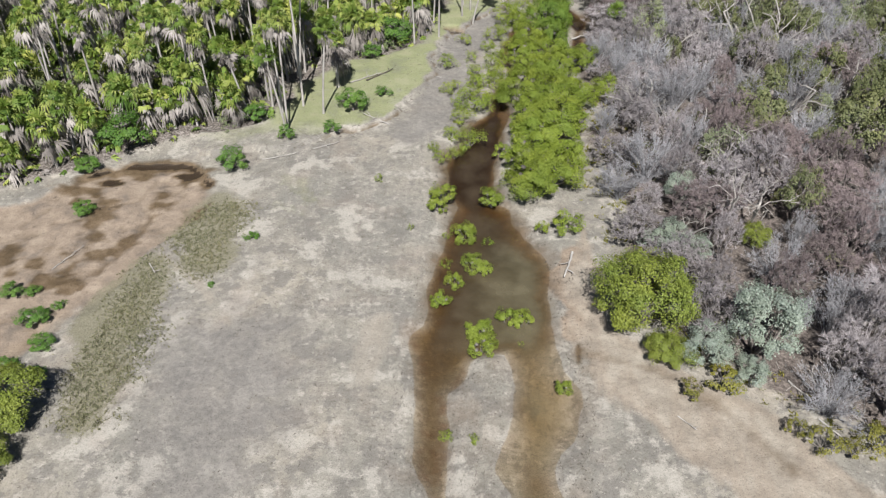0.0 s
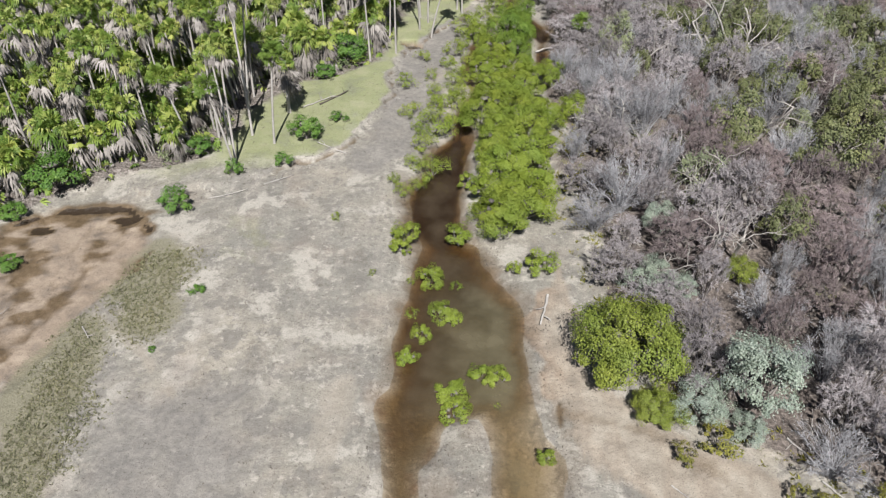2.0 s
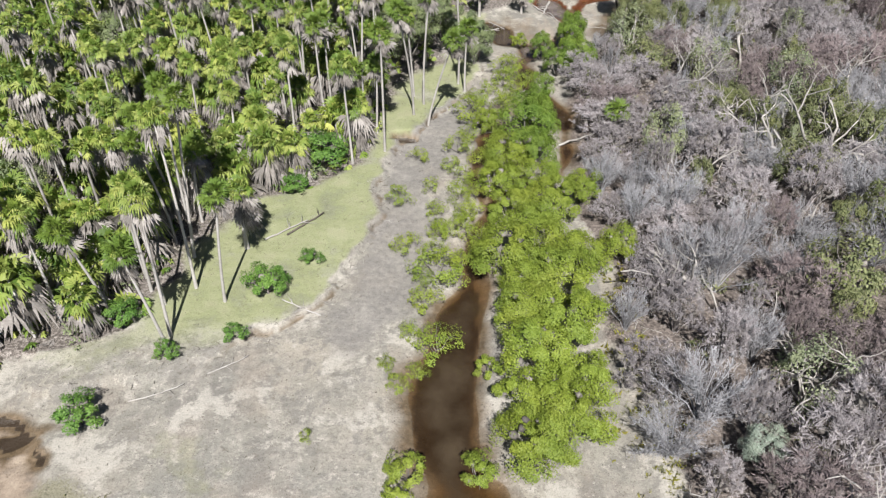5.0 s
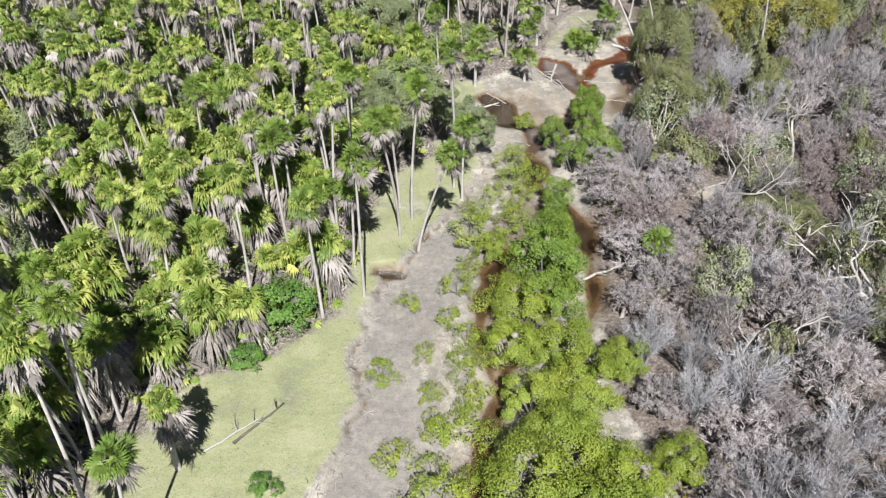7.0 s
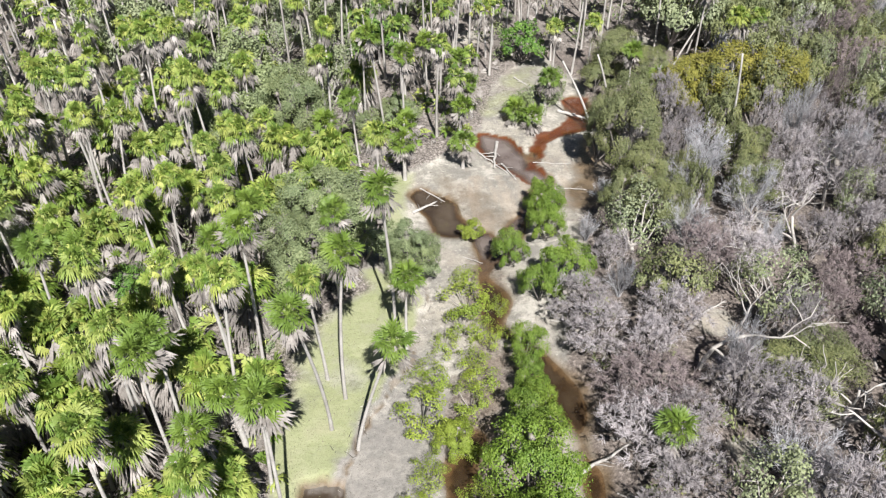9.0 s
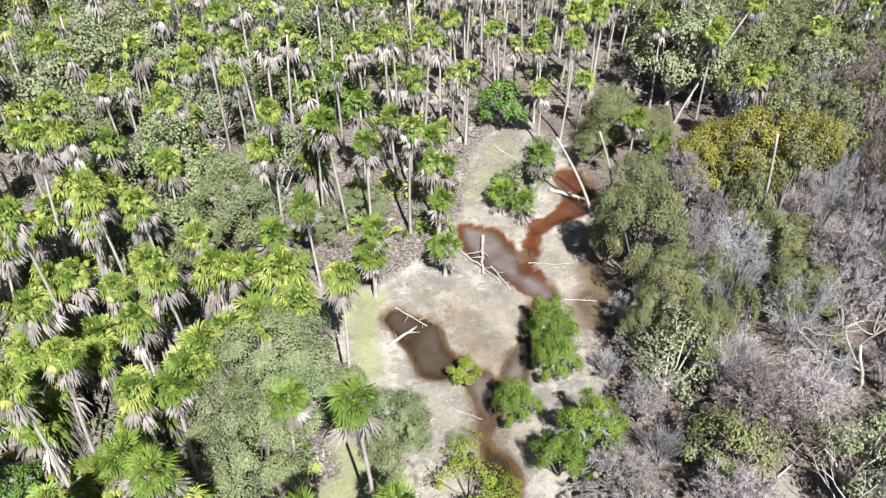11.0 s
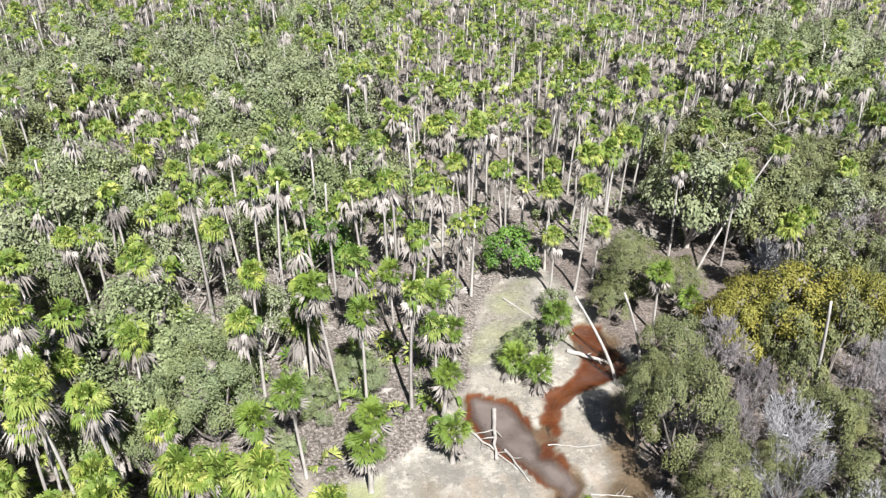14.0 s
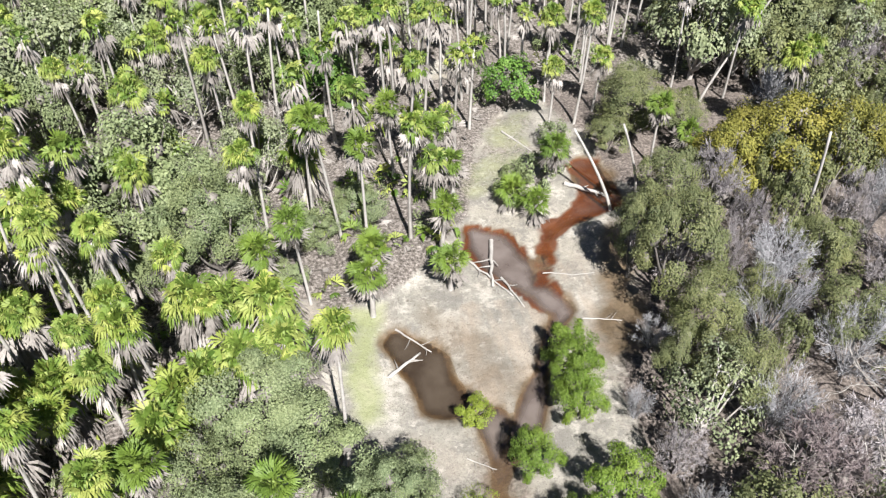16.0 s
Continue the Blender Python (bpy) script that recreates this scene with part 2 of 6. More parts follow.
def water_material():
    m, t, p, out = shader("shallow_creek_water")
    t.nodes.remove(p)
    at = t.nodes.new("ShaderNodeAttribute")
    at.attribute_name = "depth"
    sep = t.nodes.new("ShaderNodeSeparateColor")
    t.links.new(at.outputs["Color"], sep.inputs[0])
    murk_and_sheen = t.nodes.new("ShaderNodeBsdfDiffuse")
    cloud = noise_tex(t, 0.45, 5, 0.6)
    creek = ramp(t, cloud, (0.35, (0.05, 0.034, 0.02)), (0.65, (0.105, 0.078, 0.05)))
    # pale grey-mauve: the sky's reflection on the upper pool, put into the diffuse colour
    pool = ramp(t, cloud, (0.35, (0.20, 0.16, 0.145)), (0.65, (0.33, 0.28, 0.26)))
    green = ramp(t, cloud, (0.35, (0.135, 0.127, 0.08)), (0.65, (0.235, 0.212, 0.138)))
    col = blend(t, sep.outputs[2], blend(t, sep.outputs[1], creek, pool), green)
    col = blend(t, 1.0, col, (TONE, TONE, TONE), "MULTIPLY")
    t.links.new(col, murk_and_sheen.inputs[0])
    clear = t.nodes.new("ShaderNodeBsdfTransparent")
    t.links.new(ramp(t, sep.outputs[0], (0.0, (0.98, 0.96, 0.93)), (0.55, (0.86, 0.70, 0.48))), clear.inputs[0])
    body = t.nodes.new("ShaderNodeMixShader")
    f = math_node(t, "ADD", sep.outputs[0], math_node(t, "MULTIPLY_ADD", cloud, 0.6, -0.3))
    t.links.new(ramp(t, f, (0.0, (0, 0, 0)), (1.0, (0.75, 0.75, 0.75))), body.inputs[0])
    t.links.new(clear.outputs[0], body.inputs[1])
    t.links.new(murk_and_sheen.outputs[0], body.inputs[2])
    gloss = t.nodes.new("ShaderNodeBsdfGlossy")
    gloss.inputs["Roughness"].default_value = 0.04
    bump = t.nodes.new("ShaderNodeBump")
    bump.inputs["Strength"].default_value = 0.08
    bump.inputs["Distance"].default_value = 0.02
    t.links.new(noise_tex(t, 5.0, 2), bump.inputs["Height"])
    t.links.new(bump.outputs[0], gloss.inputs["Normal"])
    fres = t.nodes.new("ShaderNodeFresnel")
    fres.inputs[0].default_value = 1.33
    mix = t.nodes.new("ShaderNodeMixShader")
    t.links.new(fres.outputs[0], mix.inputs[0])
    t.links.new(body.outputs[0], mix.inputs[1])
    t.links.new(gloss.outputs[0], mix.inputs[2])
    t.links.new(mix.outputs[0], out.inputs[0])
    return m


M_GROUND, M_WATER = ground_material(), water_material()


# ---------------------------------------------------------------- mesh helpers
class Soup:
    """Gathers triangles and makes one mesh of them."""

    def __init__(self):
        self.v, self.f, self.m, self.n = [], [], [], 0

    def add(self, verts, tris, mat=0):
        verts, tris = np.asarray(verts, float).reshape(-1, 3), np.asarray(tris, int).reshape(-1, 3)
        self.v.append(verts)
        self.f.append(tris + self.n)
        self.m.append(np.full(len(tris), mat))
        self.n += len(verts)
        return self

    def arrays(self):
        return np.concatenate(self.v), np.concatenate(self.f), np.concatenate(self.m)

    def stamp(self, arrays, matrix):
        v, f, m = arrays
        a = np.array(matrix)
        self.v.append(v @ a[:3, :3].T + a[:3, 3])
        self.f.append(f + self.n)
        self.m.append(m)
        self.n += len(v)

    def mesh(self, name, *materials, smooth=False):
        v, f, mi = self.arrays()
        me = bpy.data.meshes.new(name)
        me.vertices.add(len(v))
        me.vertices.foreach_set("co", v.ravel().astype(np.float32))
        me.loops.add(len(f) * 3)
        me.loops.foreach_set("vertex_index", f.ravel().astype(np.int32))
        me.polygons.add(len(f))
        me.polygons.foreach_set("loop_start", np.arange(len(f), dtype=np.int32) * 3)
        for m in materials:
            me.materials.append(m)
        me.polygons.foreach_set("material_index", mi.astype(np.int32))
        me.polygons.foreach_set("use_smooth", np.full(len(f), smooth))
        me.update(calc_edges=True)
        return me


def unit(v):
    v = np.asarray(v, float)
    return v / (np.linalg.norm(v, axis=-1, keepdims=True) + 1e-9)


def tube(soup, points, radii, sides=6, mat=0):
    """A tapered, bent round bar through the points."""
    p = np.asarray(points, float)
    d = unit(np.gradient(p, axis=0))
    ref = np.array([1.0, 0.0, 0.0]) if abs(d[0][0]) < 0.8 else np.array([0.0, 1.0, 0.0])
    s = unit(np.cross(d, ref))
    u = np.cross(d, s)
    a = np.arange(sides) * 2 * math.pi / sides
    ring = s[:, None] * np.cos(a)[None, :, None] + u[:, None] * np.sin(a)[None, :, None]
    v = (p[:, None] + ring * np.asarray(radii, float)[:, None, None]).reshape(-1, 3)
    n = len(p)
    i, k = np.meshgrid(np.arange(n - 1), np.arange(sides), indexing="ij")
    k2 = (k + 1) % sides
    q = np.stack([i * sides + k, i * sides + k2, (i + 1) * sides + k2, (i + 1) * sides + k], -1).reshape(-1, 4)
    tri = np.concatenate([q[:, [0, 1, 2]], q[:, [0, 2, 3]]])
    v = np.concatenate([v, p[[-1]]])
    cap = np.stack([(n - 1) * sides + np.arange(sides), (n - 1) * sides + (np.arange(sides) + 1) % sides, np.full(sides, n * sides)], -1)
    soup.add(v, np.concatenate([tri, cap]), mat)


def leaves(soup, centres, outward, length, width, rs, mat=0, spread=0.6):
    """One folded diamond leaf at each centre, roughly facing outward."""
    n = len(centres)
    nrm = unit(unit(outward) + rs.normal(0, spread, (n, 3)) + [0, 0, 0.35])
    t = unit(np.cross(nrm, rs.normal(0, 1, (n, 3))))
    s = np.cross(nrm, t)
    l = (length * rs.uniform(0.7, 1.3, n))[:, None]
    w = (width * rs.uniform(0.7, 1.3, n))[:, None]
    v = np.stack([centres - t * l * 0.5, centres + s * w * 0.5 - nrm * w * 0.1, centres + t * l * 0.5 - nrm * l * 0.12, centres - s * w * 0.5 - nrm * w * 0.1], 1).reshape(-1, 3)
    b = np.arange(n)[:, None] * 4
    soup.add(v, np.concatenate([b + [0, 1, 2], b + [0, 2, 3]]), mat)


GOLD = (1 + 5 ** 0.5) / 2
ICO = unit(np.array([(-1, GOLD, 0), (1, GOLD, 0), (-1, -GOLD, 0), (1, -GOLD, 0), (0, -1, GOLD), (0, 1, GOLD), (0, -1, -GOLD), (0, 1, -GOLD), (GOLD, 0, -1), (GOLD, 0, 1), (-GOLD, 0, -1), (-GOLD, 0, 1)], float))
ICO_TRIS = [t for t in itertools.combinations(range(12), 3) if all(np.dot(ICO[a], ICO[b]) > 0.3 for a, b in itertools.combinations(t, 2))]
ICO_TRIS = [t if np.dot(np.cross(ICO[t[1]] - ICO[t[0]], ICO[t[2]] - ICO[t[0]]), ICO[t[0]]) > 0 else (t[0], t[2], t[1]) for t in ICO_TRIS]


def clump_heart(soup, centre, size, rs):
    """A rough solid core for a clump; in dark bark colour it stands for inner shade."""
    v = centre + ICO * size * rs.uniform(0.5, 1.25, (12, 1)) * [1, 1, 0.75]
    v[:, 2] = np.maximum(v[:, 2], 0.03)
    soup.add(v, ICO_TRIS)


def fan(soup, az, el, petiole, reach, blades, spread, droop, width, rs, mat=0, coarse=False, origin=(0, 0, 0), twist=0.45):
    """One fan frond: a stalk and strap-like blades that spread from its end."""
    d = np.array([math.cos(az) * math.cos(el), math.sin(az) * math.cos(el), math.sin(el)])
    s = np.array([-math.sin(az), math.cos(az), 0.0])
    u = np.cross(d, s)
    roll = rs.normal(0, twist)
    s, u = s * math.cos(roll) + u * math.sin(roll), u * math.cos(roll) - s * math.sin(roll)
    o = np.asarray(origin, float)
    base = o + d * petiole
    if not coarse:
        soup.add([o - s * 0.03, o + s * 0.03, base + s * 0.012, base - s * 0.012], [[0, 1, 2], [0, 2, 3]], mat)
    a = np.linspace(-spread, spread, blades) + rs.normal(0, 0.07, blades)
    k = (np.cos(a)[:, None] * d + np.sin(a)[:, None] * s - (np.abs(np.sin(a)) * 0.18)[:, None] * u)
    side = unit(np.cross(k, u))
    r = (reach * rs.uniform(0.78, 1.12, blades) * (0.72 + 0.28 * np.cos(a)))[:, None]
    mid = base + k * r * 0.58
    mid[:, 2] -= 0.10 * droop * r[:, 0]
    tip = base + k * r * 0.94
    tip[:, 2] -= droop * r[:, 0] * rs.uniform(0.5, 1.4, blades)
    w = width * 0.5
    v = np.concatenate([base[None], np.stack([mid + side * w, tip, mid - side * w], 1).reshape(-1, 3)])
    b = 1 + np.arange(blades)[:, None] * 3
    z = np.zeros((blades, 1), int)
    soup.add(v, np.concatenate([np.concatenate([z, b, b + 2], 1), b + [0, 1, 2]]), mat)


def part(name, mesh, parent, label="", loc=(0, 0, 0)):
    ob = new(name, mesh)
    ob.parent = parent
    ob.location = loc
    return tagged(ob, label)


def thing(name, label, category, group, x, y, z, turn=0.0, size=1.0, parts=(), tall=None):
    e = new(name)
    e.empty_display_size = 0.3
    e.matrix_basis = pose(x, y, z, 0, 0, math.degrees(turn)) @ Matrix.Diagonal((size, size, tall or size, 1))
    tagged(e, label, category, group)
    for p in parts:
        part(p[0], p[1], e, *p[2:])
    return e


# ---------------------------------------------------------------- lie of the land
def vnoise(x, y, size, seed=0.0):
    x, y = np.asarray(x, float) / size, np.asarray(y, float) / size
    xi, yi = np.floor(x), np.floor(y)
    fx, fy = x - xi, y - yi
    fx, fy = fx * fx * (3 - 2 * fx), fy * fy * (3 - 2 * fy)

    def h(a, b):
        q = np.sin(a * 127.1 + b * 311.7 + seed * 74.7) * 43758.5453
        return q - np.floor(q)

    return (h(xi, yi) * (1 - fx) + h(xi + 1, yi) * fx) * (1 - fy) + (h(xi, yi + 1) * (1 - fx) + h(xi + 1, yi + 1) * fx) * fy - 0.5


def fbm(x, y, size, seed=0.0, octaves=4):
    return sum(vnoise(x, y, size / 2 ** k, seed + k * 3.1) / 2 ** k for k in range(octaves))


def smooth(v, lo, hi):
    k = np.clip((v - lo) / (hi - lo), 0, 1)
    return k * k * (3 - 2 * k)


def along(x, y, line):
    """How far inside a bent band of changing half-width (x, y, half-width) a place lies."""
    best = np.full(np.shape(x), -1e3)
    for (x0, y0, r0), (x1, y1, r1) in zip(line, line[1:]):
        dx, dy = x1 - x0, y1 - y0
        s = np.clip(((x - x0) * dx + (y - y0) * dy) / (dx * dx + dy * dy), 0, 1)
        best = np.maximum(best, r0 + (r1 - r0) * s - np.hypot(x - x0 - dx * s, y - y0 - dy * s))
    return best


def inside(x, y, poly):
    """Signed distance to a closed outline, positive within."""
    dist = np.full(np.shape(x), 1e3)
    odd = np.zeros(np.shape(x), bool)
    for (x0, y0), (x1, y1) in zip(poly, poly[1:] + poly[:1]):
        dx, dy = x1 - x0, y1 - y0
        s = np.clip(((x - x0) * dx + (y - y0) * dy) / (dx * dx + dy * dy), 0, 1)
        dist = np.minimum(dist, np.hypot(x - x0 - dx * s, y - y0 - dy * s))
        if y0 != y1:
            odd ^= ((y0 > y) != (y1 > y)) & (x < x0 + (y - y0) * dx / dy)
    return np.where(odd, dist, -dist)


CREEK = [(-1.6, 12, 1.1), (-2.4, 19, 0.9), (-3.1, 22, 0.9), (-3.6, 26, 0.9), (-3.0, 29.5, 2.0), (-0.9, 32.5, 4.0), (-0.8, 36, 3.7), (-1.4, 39.5, 2.5), (-2.8, 43.5, 1.6),
         (-3.3, 48.5, 1.9), (-2.7, 53, 1.1), (-2.0, 57, 0.9), (-2.0, 61, 0.55), (-1.0, 64.5, 0.5), (-0.4, 66.8, 0.5), (1.4, 68, 0.4), (4.5, 69.5, 0.5), (5.2, 72.5, 0.6),
         (5.5, 77, 0.65), (4.6, 82, 0.7), (2.6, 84, 0.8), (2.6, 89, 0.7), (3.4, 92.6, 0.8)]
SIDE_ARM = [(1.0, 31, 2.6), (1.9, 27, 1.9), (1.9, 23, 1.6), (2.4, 12, 1.6)]
BACK_ARM = [(-1.0, 64.5, 0.4), (-1.9, 69.5, 0.45), (-1.1, 74.3, 0.7), (0.4, 76.5, 0.4)]
SAND_SPOTS = [(-0.6, 69.4, 0.9), (-0.7, 65.6, 0.8), (-1.3, 63.2, 0.7), (-5.4, 100.8, 1.8), (-19.6, 88.2, 1.8), (7.2, 71.4, 1.0), (6.6, 57.0, 1.2), (12.8, 73.8, 1.3)]
POND = [(-0.5, 98.2, 0.8), (0.6, 96.5, 1.5), (1.1, 94.4, 1.4)]
POOL = [(5.5, 106.2, 0.8), (6.2, 104.8, 1.5), (6.9, 102.4, 1.4), (8.1, 100.4, 1.1), (8.7, 98.6, 0.9), (7.7, 97.0, 0.8), (6.8, 95.6, 0.85), (6.0, 94.0, 0.8), (5.1, 92.4, 0.85), (4.0, 90.9, 0.85), (2.8, 89.4, 0.75)]
RED_ARM = [(8.2, 101.2, 0.4), (9.1, 103.0, 0.45), (10.2, 105.2, 0.5), (12.2, 106.6, 0.75), (14.3, 107.7, 1.2), (14.7, 111.0, 0.9)]
STAINS = [(-24.3, 44.7, 1.0, 0.5), (-29.5, 43.3, 1.1, 0.5), (-25.2, 41.1, 0.7, 1.3), (-26.8, 36.5, 1.5, 0.8), (-26.1, 35.1, 0.8, 0.7), (-27.7, 32.1, 2.2, 0.8), (-32.0, 34.3, 2.4, 1.5), (-27.0, 44.6, 3.4, 0.7), (-29.5, 40.6, 1.3, 0.7),
          (-28.6, 38.6, 0.8, 1.0), (-31.5, 42.0, 1.6, 0.6), (-5.1, 27.7, 0.5, 0.6), (4.15, 29.7, 0.2, 0.45), (3.7, 30.9, 0.3, 0.5)]
GULLY = [(-25.1, 40.4, 0.05), (-24.7, 38.6, 0.1), (-24.9, 37.0, 0.16), (-25.2, 35.2, 0.2), (-25.8, 33.3, 0.3)]
STREAM = [(4.1, 29.7, 0.1), (8.2, 28.7, 0.15), (11.4, 26.2, 0.2), (13.9, 23.1, 0.4)]
FOOT_TRACK = [(-22.7, 35.5, 0.12), (-19.2, 33.1, 0.14), (-17.4, 31.2, 0.1), (-15.8, 29.6, 0.02)]
# ground darkened here to paint in the shade of the olive trees
TREE_SHADE_ON_MUD = [(11.3, 95.6, 0.7), (12.2, 98.6, 1.0), (12.8, 102.0, 1.1), (13.4, 104.6, 0.8)]
POOL_MUD = [(1.6, 99.4, 0.9), (2.4, 97.4, 1.1), (2.8, 95.6, 0.8), (4.4, 93.2, 0.8)]
MUD_STRIP = [(-2.0, 60, 1.0), (-1.2, 66, 1.4), (0.2, 72, 1.8), (1.6, 78, 2.2), (2.4, 85, 2.0), (3.0, 90, 1.2)]
ISLAND = [(-0.6, 30.5, 1.6), (-0.4, 26, 2.2), (0.2, 20, 2.6), (0.4, 12, 3.0)]
ORANGE_EDGE = [(4.1, 38.5, 0.5), (4.3, 34.5, 0.7), (4.0, 31.0, 0.5)]
WATERS = (CREEK, SIDE_ARM, BACK_ARM, POND, POOL, RED_ARM)
GRASS = [(-26, 47.3), (-18.5, 48.6), (-13.2, 52.3), (-10.7, 55.3), (-8.8, 60), (-8.0, 63.2), (-8.7, 66.8), (-7.9, 71.6), (-6.6, 75.0), (-4.9, 78.6),
         (-2.4, 82.5), (-0.8, 87), (-4, 90), (-10, 89), (-13, 76), (-17, 69), (-22, 63), (-25, 52)]
POOL_GRASS = [(-3.6, 92), (-0.9, 93.2), (-0.9, 97.5), (-0.6, 101), (-3.5, 101.5), (-4.5, 96)]
CLEARINGS = [(-5.4, 100.8, 1.7), (-19.6, 88.2, 1.9), (-7.6, 101.6, 1.2), (-4.4, 99.6, 1.0), (-17.5, 72.5, 1.2), (23.5, 122.5, 2.0), (7.2, 125.5, 1.6), (12.8, 73.8, 1.3), (15.2, 82.6, 1.4)]
POOL_BACK = [(5.5, 109), (7, 113), (9.5, 118), (13, 118.5), (11.5, 112), (8.5, 109.5)]
TAN_MUD = [(-44, 37), (-34.5, 40.5), (-31.0, 44.2), (-29.9, 45.5), (-27.2, 46.0), (-24.5, 45.9), (-22.5, 43.8), (-21.6, 39.3), (-22.9, 35.5), (-24.3, 32.5), (-25.2, 30.3), (-25.7, 27.3), (-26.0, 22), (-44, 20)]
MARSH = [(-22.3, 34.3, 0.9), (-22.1, 31, 1.5), (-21.9, 28, 1.8), (-21.4, 25, 1.6), (-20.9, 22.4, 0.9)]
UPPER_MARSH = [(-19.6, 40.4, 1.5), (-20.2, 37.4, 2.2), (-19.2, 35.2, 1.6)]
GREY_MUD = [(-18.5, 29.5, 1.6), (-15, 27, 3.2), (-13.5, 23, 3.0), (-13, 18, 2.2)]
GREY_STRIP = [(-8.6, 52.5, 1.6), (-6.4, 57, 2.0), (-6.4, 62, 2.0), (-6.6, 67, 1.7), (-6.0, 70, 1.9), (-5, 74.5, 2.3), (-3.0, 77.5, 1.8)]
WHITE_SAND = [(-7.0, 31, 0.5), (-7.2, 27, 0.6), (-6.9, 22, 0.7), (-6.4, 15, 1.0)]
BANK_SAND = [(5.0, 41, 0.8), (4.9, 38, 1.0), (4.9, 34, 1.4), (5.4, 30.5, 1.7), (8, 27.0, 2.4), (13, 23.5, 2.8), (20, 18, 3.5)]
POOL_SAND = [(9.8, 104.0, 0.9), (10.0, 101.5, 1.5), (9.4, 98.0, 1.1), (4.6, 98.5, 2.4), (4.7, 94.5, 1.6), (3.6, 91.5, 0.9)]


def forest_edge(y):
    return np.interp(y, [0, 30, 41, 44.6, 49.4, 52, 56, 60, 65, 67, 70, 74, 83, 86, 88, 91, 93, 97, 101, 103.5, 106, 112, 117, 121, 122.5],
                     [-62, -46, -37, -32.3, -27.6, -20.3, -20, -20.3, -17.6, -12.6, -9.8, -9.4, -9, -7.6, -4.5, -4.8, -5.2, -4.8, -2.6, 2.2, 4.2, 6.4, 8.6, 14, 200])


def scrub_edge(y):
    return np.interp(y, [0, 18, 25, 28, 31, 36, 44, 53, 66, 75, 85, 92, 96, 100, 104, 108, 116, 121], [48, 27, 18.5, 13.2, 9.7, 8.0, 6.9, 6.5, 5.8, 7.2, 6.2, 9.6, 11.6, 13.6, 14.8, 16.4, 15.5, 14])


def marsh(x, y):
    return np.maximum(along(x, y, MARSH), along(x, y, UPPER_MARSH))


def depth_of(x, y):
    """How far within the water's outline a place lies."""
    wob = 1.1 * fbm(x, y, 3.6, 5.0, 2) + 0.16 * fbm(x, y, 1.0, 8.0, 2)
    return np.max([along(x, y, w) * (0.55 if w is SIDE_ARM else 1.0) for w in WATERS], axis=0) + wob


